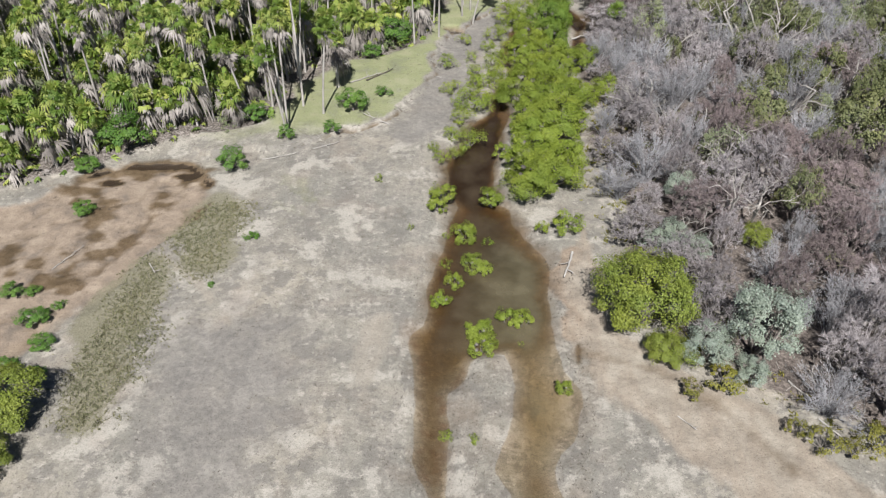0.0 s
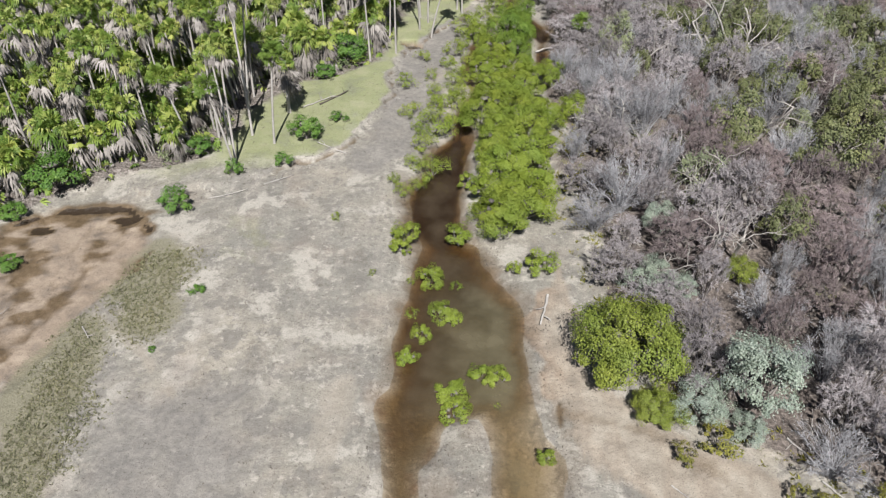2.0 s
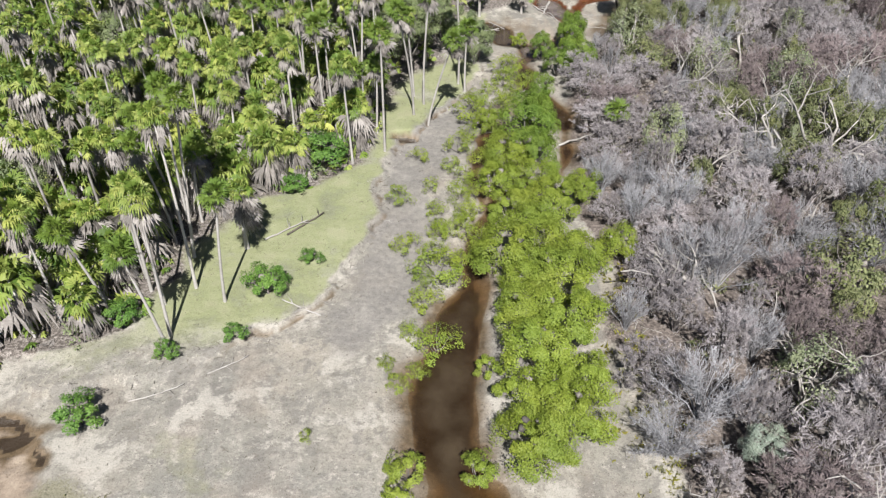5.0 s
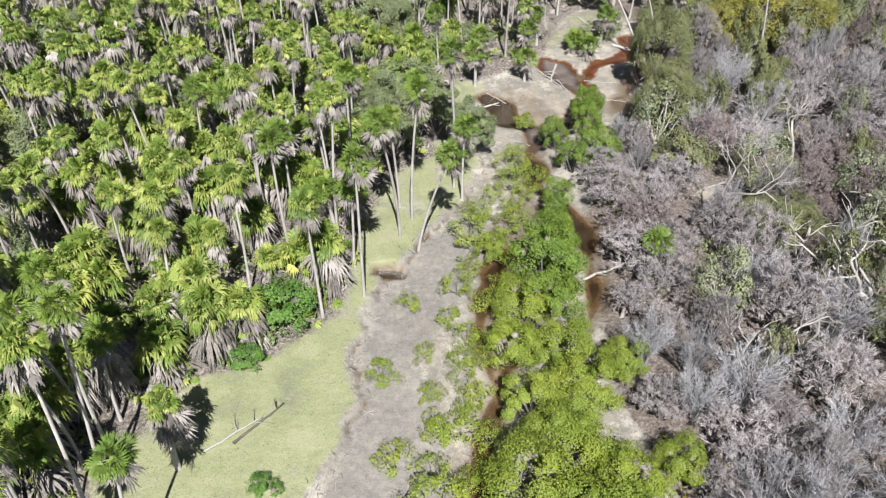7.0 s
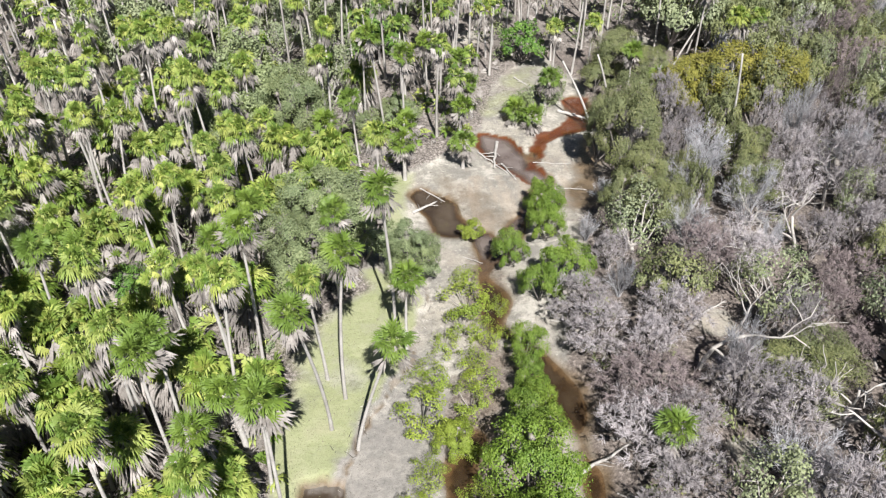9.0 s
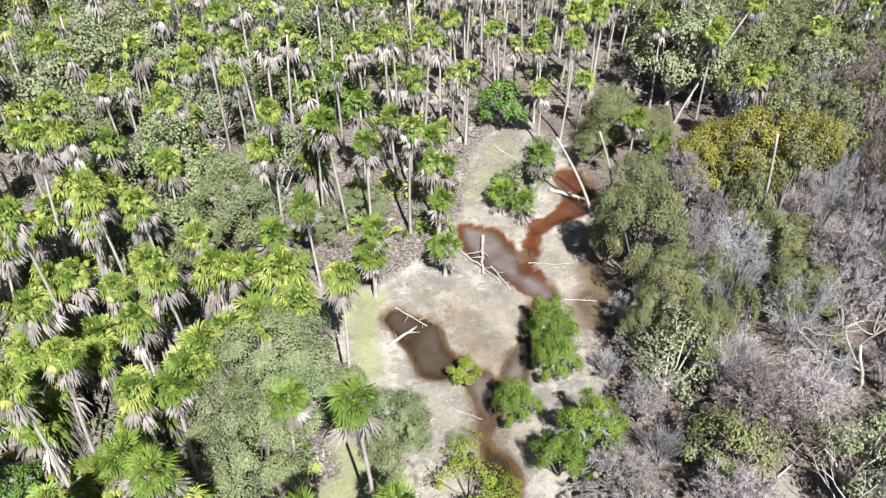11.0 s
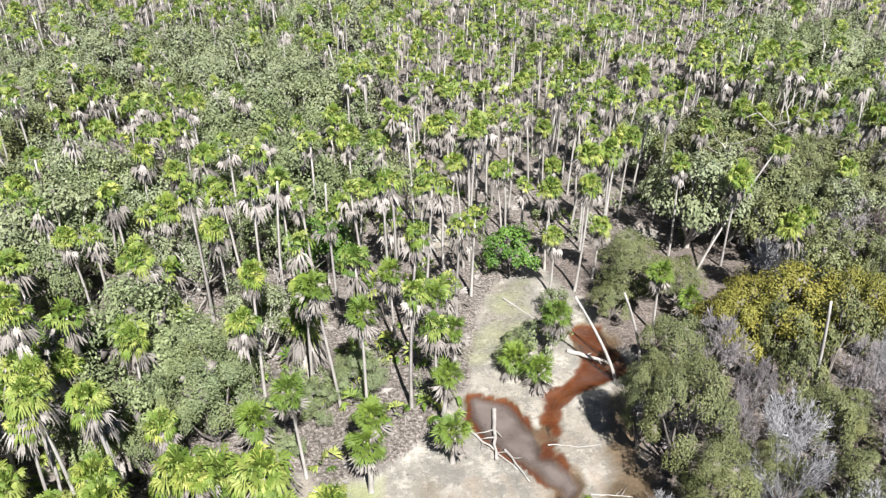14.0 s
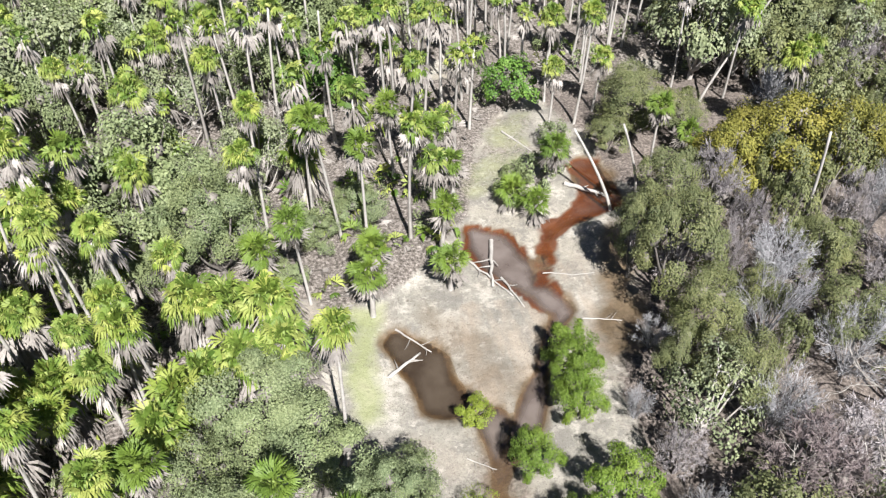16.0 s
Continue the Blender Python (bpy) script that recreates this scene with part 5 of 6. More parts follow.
for x, y, r, h in [(-23.9, 18.6, 1.5, 1.9), (-23.0, 15.8, 1.0, 1.2), (-24.6, 21.7, 2.3, 2.8), (-26.2, 19.6, 1.9, 2.4), (7.9, 32.2, 2.9, 4.3), (8.9, 29.4, 1.3, 1.7), (15.5, 39.9, 1.0, 1.8)]:
    plant("round_mangrove", ROUND_MANGROVES, x, y, r / 1.2, h, "large rounded olive-green mangrove on the sandy bank", "mangrove", "bank mangroves", unit_h=1.6)
    taken.append((x, y, r * 0.9))
for x, y, r, h in [(13.5, 30.0, 2.3, 5.2), (11.0, 29.6, 1.5, 2.6), (9.8, 38.4, 1.6, 2.6), (11.3, 38.0, 1.2, 2.2), (11.2, 44.2, 1.1, 3.0), (13.0, 28.4, 1.0, 1.6)]:
    plant("silver_leaved_tree", SILVER_TREES, x, y, r, h, "silvery grey-green leaved tree at the scrub's edge", "tree", "silver-leaved trees", unit_h=2.1)
    taken.append((x, y, r * 0.85))
for x, y, r in [(11.5, 27.7, 0.9), (9.7, 26.9, 0.6), (15.6, 24.4, 0.8), (18.3, 24.9, 0.8), (14.5, 25.2, 0.5), (17, 24.2, 0.5)]:
    plant("yellow_shrub", YELLOW_SHRUBS, x, y, r, 0.5 + r, "low yellow-green shrub on sandy ground", "shrub", "yellow shrubs", unit_h=1.5)

# broadleaved trees: place, half-width, height
GREY_SPOTS = [(-9.2, 104.5, 2.4, 6.6), (-11.8, 103.7, 1.6, 4.3), (-7.1, 92.9, 2.6, 5.2), (-5.6, 92.3, 1.5, 4.0), (-10.7, 110.1, 2.1, 4.4), (-7.8, 86.5, 2.3, 5.8), (-4.7, 90.1, 2.4, 4.8),
              (-1.6, 88.9, 1.6, 3.4), (-9.4, 90.0, 1.8, 4.4), (-1.9, 87.7, 1.5, 4.7), (-1.2, 107.8, 1.6, 2.6), (-3.7, 106.2, 1.3, 2.0),
              (-33, 84, 2.4, 5), (-30, 73, 2.2, 4.6), (-26, 91, 2.0, 4.6), (-37, 101, 2.5, 5), (-5.5, 102.8, 1.0, 1.8)]
PALE_SPOTS = [(-6.9, 111.4, 2.2, 6.0), (-8.3, 154.6, 5.0, 9), (-14.7, 166.4, 5.0, 8), (-25.8, 174, 4.8, 8), (-26.2, 159.4, 3.5, 7), (-8.6, 143, 4.0, 7.2), (-24.2, 137.4, 3.3, 6), (-30.6, 155.5, 4.0, 6),
              (-7.8, 133, 3.0, 6.8), (-19.9, 131.9, 3.0, 6), (-11.4, 120.8, 2.9, 5.6), (-6.1, 198.5, 5.5, 8), (0.5, 184, 4.3, 8), (7.1, 184.7, 5.6, 9), (57.7, 149.4, 5.0, 8), (65, 150, 4.0, 7), (-16.5, 146, 2.8, 6)]
OLIVE_SPOTS = [(14.4, 98.0, 2.2, 7.4), (13.1, 100.3, 1.3, 6.4), (16.5, 103.6, 1.9, 5.6), (14.5, 94.6, 1.7, 4.8), (12.2, 92.4, 1.3, 4.4), (14.4, 91.0, 1.6, 4.6), (18.4, 96, 1.4, 3.0), (18.8, 113.4, 2.4, 4.4),
               (23.7, 98.6, 1.8, 3.5), (16.3, 112.0, 1.4, 2.8), (21.6, 113.0, 1.7, 3.6), (19.9, 117.8, 1.4, 3.0), (36.8, 119.5, 3.0, 6), (30.6, 112.6, 1.9, 4.2), (38, 124.5, 3.0, 6.5), (16.5, 76.4, 2.3, 3.4), (18.6, 78.0, 1.7, 2.8), (22, 93.6, 2.0, 3.6)]
YELLOW_SPOTS = [(21.2, 105.2, 2.2, 5.6), (25.6, 105.9, 3.0, 6.2), (29.2, 105.4, 2.2, 5.8), (23.2, 107.4, 2.0, 5.2)]
for spots, kind, variants, uh, label, group in (
        (GREY_SPOTS, "broadleaf_tree", GREY_TREES, 1.9, "rounded grey-green broadleaved tree among the palms", "broadleaved trees"),
        (PALE_SPOTS, "pale_gum_tree", PALE_BIG_TREES, 1.5, "open pale-limbed grey-green tree among the palms", "pale-limbed trees"),
        (OLIVE_SPOTS, "olive_tree", OLIVE_TREES, 1.9, "dense dull olive-green tree at the scrub's edge", "olive-green trees"),
        (YELLOW_SPOTS, "yellow_green_tree", YELLOW_TREES, 1.9, "mustard-green leafy tree near the upper pool", "mustard-green trees")):
    for x, y, r, h in spots:
        plant(kind, variants, x, y, r * 1.12, h * 1.08, label, "tree", group, unit_h=uh)
        taken.append((x, y, r * 0.8))

# ash-grey bare shrubs with limbs that fan out
for x, y, r in [(9.3, 47.0, 2.8), (11.2, 63.4, 2.5), (6.8, 66.3, 1.8), (22.3, 39.7, 1.9), (18.0, 32.2, 2.3), (23.5, 64.7, 2.8), (14.6, 60.2, 2.2), (6.6, 53.2, 1.3), (10.2, 57.0, 2.3), (8.6, 62.6, 1.8), (12.9, 51.0, 1.8)]:
    plant("ash_grey_shrub", BLUE_SHRUBS, x, y, r, 2.0 + r, "leafless ash-grey shrub with limbs fanning from its foot", "shrub", "ash-grey dead shrubs", "twig_canopy", 2.9, 1.6)
    taken.append((x, y, r * 0.55))
# bleached dead trees
SCRUB_SNAGS = [(15.8, 42.4, 1.1, 0), (12.6, 79.2, 1.35, 1), (22.5, 88.0, 1.2, 2), (24.0, 71.0, 1.0, 3), (19.6, 62.5, 0.9, 0), (27.0, 60.5, 1.1, 2), (30.0, 84.0, 1.2, 1), (26.0, 77.5, 1.0, 3), (15.6, 67.5, 0.85, 2), (20.5, 48.0, 0.9, 1), (12.2, 54.4, 0.7, 3), (25.5, 53.5, 0.9, 0), (31.0, 68.0, 1.0, 2), (18.2, 70.2, 0.8, 1), (13.6, 86.0, 0.9, 0), (19.5, 84.6, 1.0, 3), (27.0, 92.5, 1.0, 1), (33.5, 76.0, 1.0, 0), (17.5, 54.0, 0.7, 2), (23.0, 43.5, 0.8, 3)]
FOREST_SNAGS = [(-24.5, 92.0, 0.9, 3), (-36.5, 56.4, 1.2, 1), (-43.5, 64.3, 1.2, 2), (-21.9, 88.2, 1.0, 0), (-5.2, 115.6, 1.4, 2), (-10.9, 119.1, 1.4, 1), (-5.0, 136, 1.7, 3), (-3.5, 150, 1.8, 0), (-1.0, 143, 1.7, 1), (-9.5, 128, 1.5, 2), (-27.0, 57.0, 0.8, 0)]
for x, y, size, k in SCRUB_SNAGS + FOREST_SNAGS:
    ob = new("bleached_dead_tree", BARE_TREES[k])
    ob.matrix_basis = pose(x, y, height(x, y), 0, 0, GRNG.uniform(0, 360)) @ Matrix.Scale(size * (1.3 if x > 0 else 1.0), 4)
    tagged(ob, "bleached bare dead tree with crooked white limbs", "dead tree", "bleached dead trees")
    taken.append((x, y, 0.4))

# dead trees that lean over the shrubs, their white limbs spread
LEANING_NEAR = [(17.6, 47.2, 1.25, 62, 290), (21.0, 69.6, 1.1, 55, 250), (24.0, 69.4, 1.2, 50, 300), (31.0, 68.2, 1.3, 30, 330), (15.4, 49.0, 0.9, 40, 350), (13.6, 41.8, 0.8, 40, 20), (16.2, 62.4, 1.0, 58, 270), (11.2, 56.0, 0.9, 45, 310), (28.0, 47.0, 1.0, 50, 80), (22.6, 81.0, 1.1, 50, 70)]
LEANING_FAR = [(29.0, 77.0, 1.2, 55, 280), (11.0, 66.0, 0.8, 60, 110), (36.0, 128.0, 1.5, 55, 60), (33.5, 126.5, 1.4, 50, 300), (38.5, 131.0, 1.5, 45, 10), (16.6, 27.4, 0.42, 120, 250), (18.2, 25.8, 0.4, 125, 200), (10.4, 40.6, 0.5, 70, 60), (26.5, 52.0, 1.0, 40, 300), (21.0, 57.0, 0.9, 45, 30), (17.0, 74.5, 0.9, 40, 80)]
for i, (x, y, size, tilt, turn) in enumerate(LEANING_NEAR + LEANING_FAR):
    ob = new("bleached_dead_tree", WHITE_LIMBS[i % 3])
    ob.matrix_basis = pose(x, y, height(x, y), 0, 0, turn) @ pose(0, 0, 0, tilt * 0.6) @ Matrix.Scale(size * 1.75, 4)
    tagged(ob, "leaning bleached dead tree with crooked white limbs", "dead tree", "bleached dead trees")
    taken.append((x, y, 0.3))

# stands of broadleaved trees in the palm forest: middle, half-widths, kind
TREE_PATCHES = [(-5.0, 147, 6.5, 25, "grey"), (-21, 164, 13, 12, "olive"), (-21.5, 127, 6.0, 9, "grey"), (34, 124, 8, 12, "olive"), (60, 150, 13, 16, "grey"), (-12.5, 108, 3.2, 5.5, "grey"), (-34, 142, 6, 7, "olive"), (-7, 205, 12, 12, "grey")]


def tree_patch(x, y):
    for cx, cy, rx, ry, kind in TREE_PATCHES:
        if ((x - cx) / rx) ** 2 + ((y - cy) / ry) ** 2 + 0.25 * math.sin(x * 0.9 + 2.1) * math.sin(y * 0.6) + 0.2 * math.sin(x * 0.37 - y * 0.51) < 1:
            return kind
    return None


def patch_place(rng):
    cx, cy, rx, ry, kind = rng.choice(TREE_PATCHES)
    x, y = cx + rng.uniform(-1.2, 1.2) * rx, cy + rng.uniform(-1.2, 1.2) * ry
    return (x, y) if tree_patch(x, y) else None


taken += CLEARINGS + [(-3.2, 104.2, 1.6), (0.6, 103.4, 1.4), (0.4, 107.6, 1.4), (-6.3, 103.6, 1.2), (1.8, 100.0, 1.4), (15.0, 121.5, 1.4), (21.5, 119.5, 1.6), (20.0, 124.0, 1.4)]


def scatter(n, region, gap, rng, crowd):
    """Random places in a region, none nearer than gap to its like."""
    out, cells = [], {}
    for _ in range(n):
        p = region(rng)
        if p is None:
            continue
        x, y = p
        g = gap(x, y)
        cx, cy = int(x // 3), int(y // 3)
        if any((x - a) ** 2 + (y - b) ** 2 < g * g for i in range(cx - 1, cx + 2) for j in range(cy - 1, cy + 2) for a, b in cells.get((i, j), ())):
            continue
        if not free(x, y, crowd):
            continue
        cells.setdefault((cx, cy), []).append((x, y))
        out.append((x, y))
    return out


def view_left(y):
    return np.interp(y, [0, 20, 35, 78, 107, 121, 143, 166, 260, 300], [-30, -32, -42, -66, -60, -60, -52, -46, -74, -85])


def view_right(y):
    return np.interp(y, [0, 20, 41, 89, 111, 131, 146, 222, 300], [26, 27, 33, 49, 54, 62, 72, 134, 190])


def palm_place(rng):
    y = rng.uniform(38, 275)
    x = rng.uniform(view_left(y), view_right(y))
    if x > forest_edge(y) - 0.7:
        return None
    if y > 104 and tree_patch(x, y) and rng.random() < 0.96:
        return None
    if y > 104 and x > 24 and rng.random() < 0.45:
        return None
    return x, y


def scrub_place(rng):
    y = rng.uniform(20, 135)
    x = rng.uniform(scrub_edge(min(y, 120)), view_right(y))
    if x < scrub_edge(min(y, 120)) + 0.5 or (y > 104 and x < 24 + (y - 104) * 0.4):
        return None
    return x, y


rng = random.Random(21)
palm_spots = scatter(34000, palm_place, lambda x, y: 1.6 if y < 108 else 2.3 if y < 150 else 2.7, rng, 0.75)
near_palms = sorted((p for p in palm_spots if p[1] < 132), key=lambda p: abs(p[0] + 8) + 0.6 * abs(p[1] - 75))[:120]
near_set = set(near_palms)


def palm_height(x, y, rng):
    edge = forest_edge(y) - x
    if y < 100:
        tall = rng.random() < (0.07 if edge < 5 else 0.36)
        return rng.uniform(5.5, 10) if tall else rng.uniform(2.2, 4.4)
    if y < 116:
        return rng.uniform(6, 9) if rng.random() < 0.45 else rng.uniform(3, 5)
    return rng.uniform(6.8, 10.2) if rng.random() < 0.88 else rng.uniform(3.5, 5.5)


for x, y in near_palms:
    h = palm_height(x, y, rng)
    k = 0.05 * h
    fan_palm(x, y, h, rng.gauss(0, k) - 0.02 * h, rng.gauss(0, k), rng.uniform(0.78, 1.02) if h > 4.6 else rng.uniform(1.1, 1.5))

# low growth under the palms
rng = random.Random(77)


def forest_place(rng):
    y = rng.uniform(38, 270)
    x = rng.uniform(view_left(y), view_right(y))
    return None if x > forest_edge(y) - 0.3 else (x, y)


for x, y in scatter(5000, patch_place, lambda x, y: 3.0, rng, 0.2):
    r = rng.uniform(1.9, 3.6)
    pick = rng.random()
    if tree_patch(x, y) == "olive" and pick < 0.6:
        plant("olive_tree", OLIVE_SHRUBS, x, y, r, r * 1.2 + 2.6, "dense dull olive-green tree among the palms", "tree", "olive-green trees", unit_h=1.5)
    elif pick < 0.8:
        plant("broadleaf_tree", GREY_SMALL_TREES, x, y, r, r * 1.3 + 2.6, "rounded grey-green broadleaved tree among the palms", "tree", "broadleaved trees", unit_h=1.5)
    else:
        plant("pale_gum_tree", PALE_TREES, x, y, r * 1.1, r * 1.4 + 3.2, "open pale-limbed grey-green tree among the palms", "tree", "pale-limbed trees", unit_h=1.5)
for x, y in scatter(900, forest_place, lambda x, y: 4.0, rng, 0.3):
    if y < 128 and rng.random() < 0.62:
        continue
    if y > 128 and rng.random() < (0.5 if x < 5 else 0.85):
        continue
    if y < 128:
        if rng.random() < 0.5:
            plant("forest_shrub", DEEP_TREES if rng.random() < 0.3 else FOREST_SHRUBS, x, y, rng.uniform(0.8, 1.5), rng.uniform(1.0, 2.4), "low green leafy shrub under the palms", "shrub", "shrubs under the palms", unit_h=1.5)
        else:
            r = rng.uniform(1.3, 2.2)
            plant("broadleaf_tree", GREY_SMALL_TREES, x, y, r, r * 1.3 + 1.4, "rounded grey-green broadleaved tree among the palms", "tree", "broadleaved trees", unit_h=1.5)
    else:
        r = rng.uniform(2.0, 3.8)
        pale = fbm(np.array([x]), np.array([y]), 40.0, 51.0)[0] > -0.05
        plant("pale_gum_tree" if pale else "broadleaf_tree", PALE_TREES if pale else GREY_SMALL_TREES, x, y, r, r * rng.uniform(1.2, 1.6) + 3.0,
              "open pale-limbed grey-green tree among the palms" if pale else "rounded grey-green broadleaved tree among the palms", "tree", "pale-limbed trees" if pale else "broadleaved trees", unit_h=1.5)

# the rest of the palm forest
LOW_CROWNS = [palm_crown_mesh(70 + k, 20, 6, True, 1.0, -10).arrays() for k in range(5)]
MID_CROWNS = [palm_crown_mesh(150 + k, 36, 8, True, 1.0, -22).arrays() for k in range(5)]
MID_SKIRTS = [palm_skirt(160 + k, 18, 5, True, 1.05).arrays() for k in range(4)]
FAR_CROWNS = [palm_crown_mesh(170 + k, 16, 5, True, 1.0, -10, 0.3).arrays() for k in range(4)]
FAR_SKIRTS = [palm_skirt(180 + k, 5, 3, True, 0.9).arrays() for k in range(3)]
LOW_SKIRTS = [palm_skirt(80 + k, 14, 4, True, 1.0).arrays() for k in range(4)]
crowns, skirts, trunks = Soup(), Soup(), Soup()
for x, y in palm_spots:
    if (x, y) in near_set:
        continue
    h = palm_height(x, y, rng)
    rs = np.random.RandomState(rng.randrange(1 << 30))
    k = 0.05 * h
    s, top = trunk_mesh(h - 0.25, rng.gauss(0, k), rng.gauss(0, k), rs, 0.095, 4, 4)
    z = height(x, y)
    trunks.stamp(s.arrays(), Matrix.Translation((x, y, z)))
    m = Matrix.Translation((x + top[0], y + top[1], z + top[2])) @ Matrix.Rotation(rng.uniform(0, 6.28), 4, "Z") @ Matrix.Scale(rng.uniform(0.85, 1.15) * (1.3 if h < 4.6 else 1.0 if y < 150 else 1.15), 4)
    crowns.stamp(MID_CROWNS[rs.randint(5)] if y < 112 else LOW_CROWNS[rs.randint(5)] if y < 145 else FAR_CROWNS[rs.randint(4)], m)
    skirts.stamp(MID_SKIRTS[rs.randint(4)] if y < 112 else LOW_SKIRTS[rs.randint(4)] if y < 145 else FAR_SKIRTS[rs.randint(3)], m)
sprouts, litter = Soup(), Soup()
SPROUTS = [palm_crown_mesh(90 + k, 9, 7, True, 1.0, heart=0).arrays() for k in range(4)]
thicket = Soup()
THICKETS = [leafy(900 + k, 1.0, 1.0, 0.14, 200, 16, base=0.05, limbs=3, heart=0.0)[1].arrays() for k in range(5)]
for x, y in scatter(16000, forest_place, lambda x, y: 0.95 if y < 112 else 3.6, rng, 0.2):
    z, turn = height(x, y), Matrix.Rotation(rng.uniform(0, 6.28), 4, "Z")
    if rng.random() < (0.8 if y < 112 else 0.3):
        sprouts.stamp(SPROUTS[rng.randrange(4)], Matrix.Translation((x, y, z + 0.15)) @ turn @ Matrix.Scale(rng.uniform(0.9, 1.6), 4))
    else:
        r = rng.uniform(0.6, 1.1) if y < 112 else rng.uniform(0.8, 1.5)
        thicket.stamp(THICKETS[rng.randrange(5)], Matrix.Translation((x, y, z)) @ turn @ Matrix.Diagonal((r, r, r * rng.uniform(0.8, 1.4), 1)))
tagged(new("thicket", thicket.mesh("thicket", M_GREYLEAF)), "low grey-green thicket under the palm crowns", "undergrowth", kind="stuff")
rs = np.random.RandomState(8)
for _ in range(12000):
    p = forest_place(rng)
    if p and p[1] < 190:
        fan(litter, rng.uniform(0, 6.28), 0.0, 0.3, rng.uniform(0.5, 1.1), 4, 0.5, rng.uniform(-0.25, 0.05), 0.14, rs, coarse=True, origin=(p[0], p[1], height(*p) + 0.08))
tagged(new("palm_seedlings", sprouts.mesh("palm_seedlings", M_FROND)), "green trunkless palm seedlings covering the forest floor", "undergrowth", kind="stuff")
tagged(new("fallen_fronds", litter.mesh("fallen_fronds", M_DRY)), "pale dry palm fronds fallen on the forest floor", "leaf litter", kind="stuff")

wood = new("palm_forest")
tagged(wood, "distant fan palm forest with green crowns and pale trunks", "forest", kind="stuff")
part("crowns", crowns.mesh("crowns", M_FROND), wood)
part("dead_skirt", skirts.mesh("dead_skirt", M_DRY), wood, "grey hanging dead fronds")
part("trunks", trunks.mesh("trunks", M_TRUNK, smooth=True), wood, "pale grey trunks")

# dead scrub
rng = random.Random(33)
scrub_spots = scatter(14000, scrub_place, lambda x, y: 2.4, rng, 0.6)
for i, (x, y) in enumerate(scrub_spots):
    r = rng.uniform(1.7, 2.5) if rng.random() < 0.6 else rng.uniform(1.0, 1.5)
    inner = float(smooth(x - scrub_edge(min(y, 120)), 0.5, 4.0))
    h = (1.6 + 0.55 * r) * (1 - inner) + inner * (rng.uniform(2.4, 4.2) + 0.55 * r + float(smooth(y, 84, 94)))
    live = (0.11 if x < 15 or y < 44 else 0.26) if y < 56 else (0.5 if x > 17 else 0.22) if y < 76 else 0.27 if y < 84 else (0.16 if x < 20 else 0.24) if y < 105 else 0.6
    p = rng.random()
    russet = fbm(np.array([x]), np.array([y]), 9.0, 17.0)[0] > (0.03 if y < 56 else 0.12) or (x > 18.5 and 44 < y < 64 and p > 0.45)
    if p < live * 0.25:
        plant("grey_green_shrub", SCRUB_GREENS, x, y, r * 0.95, h * 0.95, "thin-leaved grey-green shrub among dead scrub", "shrub", "grey-green shrubs in the scrub", unit_h=1.5)
    elif p < live:
        plant("olive_shrub", OLIVE_SHRUBS, x, y, r * 0.95, h, "olive-green leafy shrub among dead scrub", "shrub", "olive shrubs in the scrub", unit_h=1.5)
    elif p < live + 0.24:
        plant("ash_grey_shrub", BLUE_SHRUBS, x, y, r, h * 0.95, "leafless ash-grey shrub with limbs fanning from its foot", "shrub", "ash-grey dead shrubs", "twig_canopy", 2.9, 1.6)
    elif russet:
        plant("russet_shrub", BROWN_SHRUBS, x, y, r, h, "leafless russet-brown shrub in dense dead scrub", "shrub", "russet dead shrubs", "twig_canopy", 3.3, 1.6)
    else:
        plant("dead_shrub", MAUVE_SHRUBS, x, y, r, h * 1.05, "leafless mauve-grey shrub in dense dead scrub", "shrub", "mauve-grey dead shrubs", "twig_canopy", 3.3, 1.6)

low = Soup()
for x, y in scatter(1500, scrub_place, lambda x, y: 2.2, rng, 0.2):
    if rng.random() < (0.35 if y < 70 else 0.7):
        r = rng.uniform(0.5, 1.2)
        low.stamp(THICKETS[rng.randrange(5)], Matrix.Translation((x, y, height(x, y))) @ Matrix.Rotation(rng.uniform(0, 6.28), 4, "Z") @ Matrix.Diagonal((r, r, r * rng.uniform(0.7, 1.3), 1)))
tagged(new("scrub_undergrowth", low.mesh("scrub_undergrowth", M_OLIVE)), "low olive-green undergrowth between dead shrubs", "undergrowth", kind="stuff")


# ---------------------------------------------------------------- dead wood, logs, bare trunks
def lay_log(x0, y0, x1, y1, r, seed, label, mat=M_BLEACH, lift=0.0, stubs=2, name="fallen_log"):
    l = math.hypot(x1 - x0, y1 - y0)
    ob = new(name, log_mesh(seed, l, r, 0.05, stubs).mesh(name, mat, smooth=True))
    z0, z1 = max(height(x0, y0), -0.17), max(height(x1, y1), -0.17) + lift
    ob.matrix_basis = pose((x0 + x1) / 2, (y0 + y1) / 2, (z0 + z1) / 2, 0, -math.degrees(math.atan2(z1 - z0, l)), math.degrees(math.atan2(y1 - y0, x1 - x0)))
    tagged(ob, label, "log", "fallen dead wood")


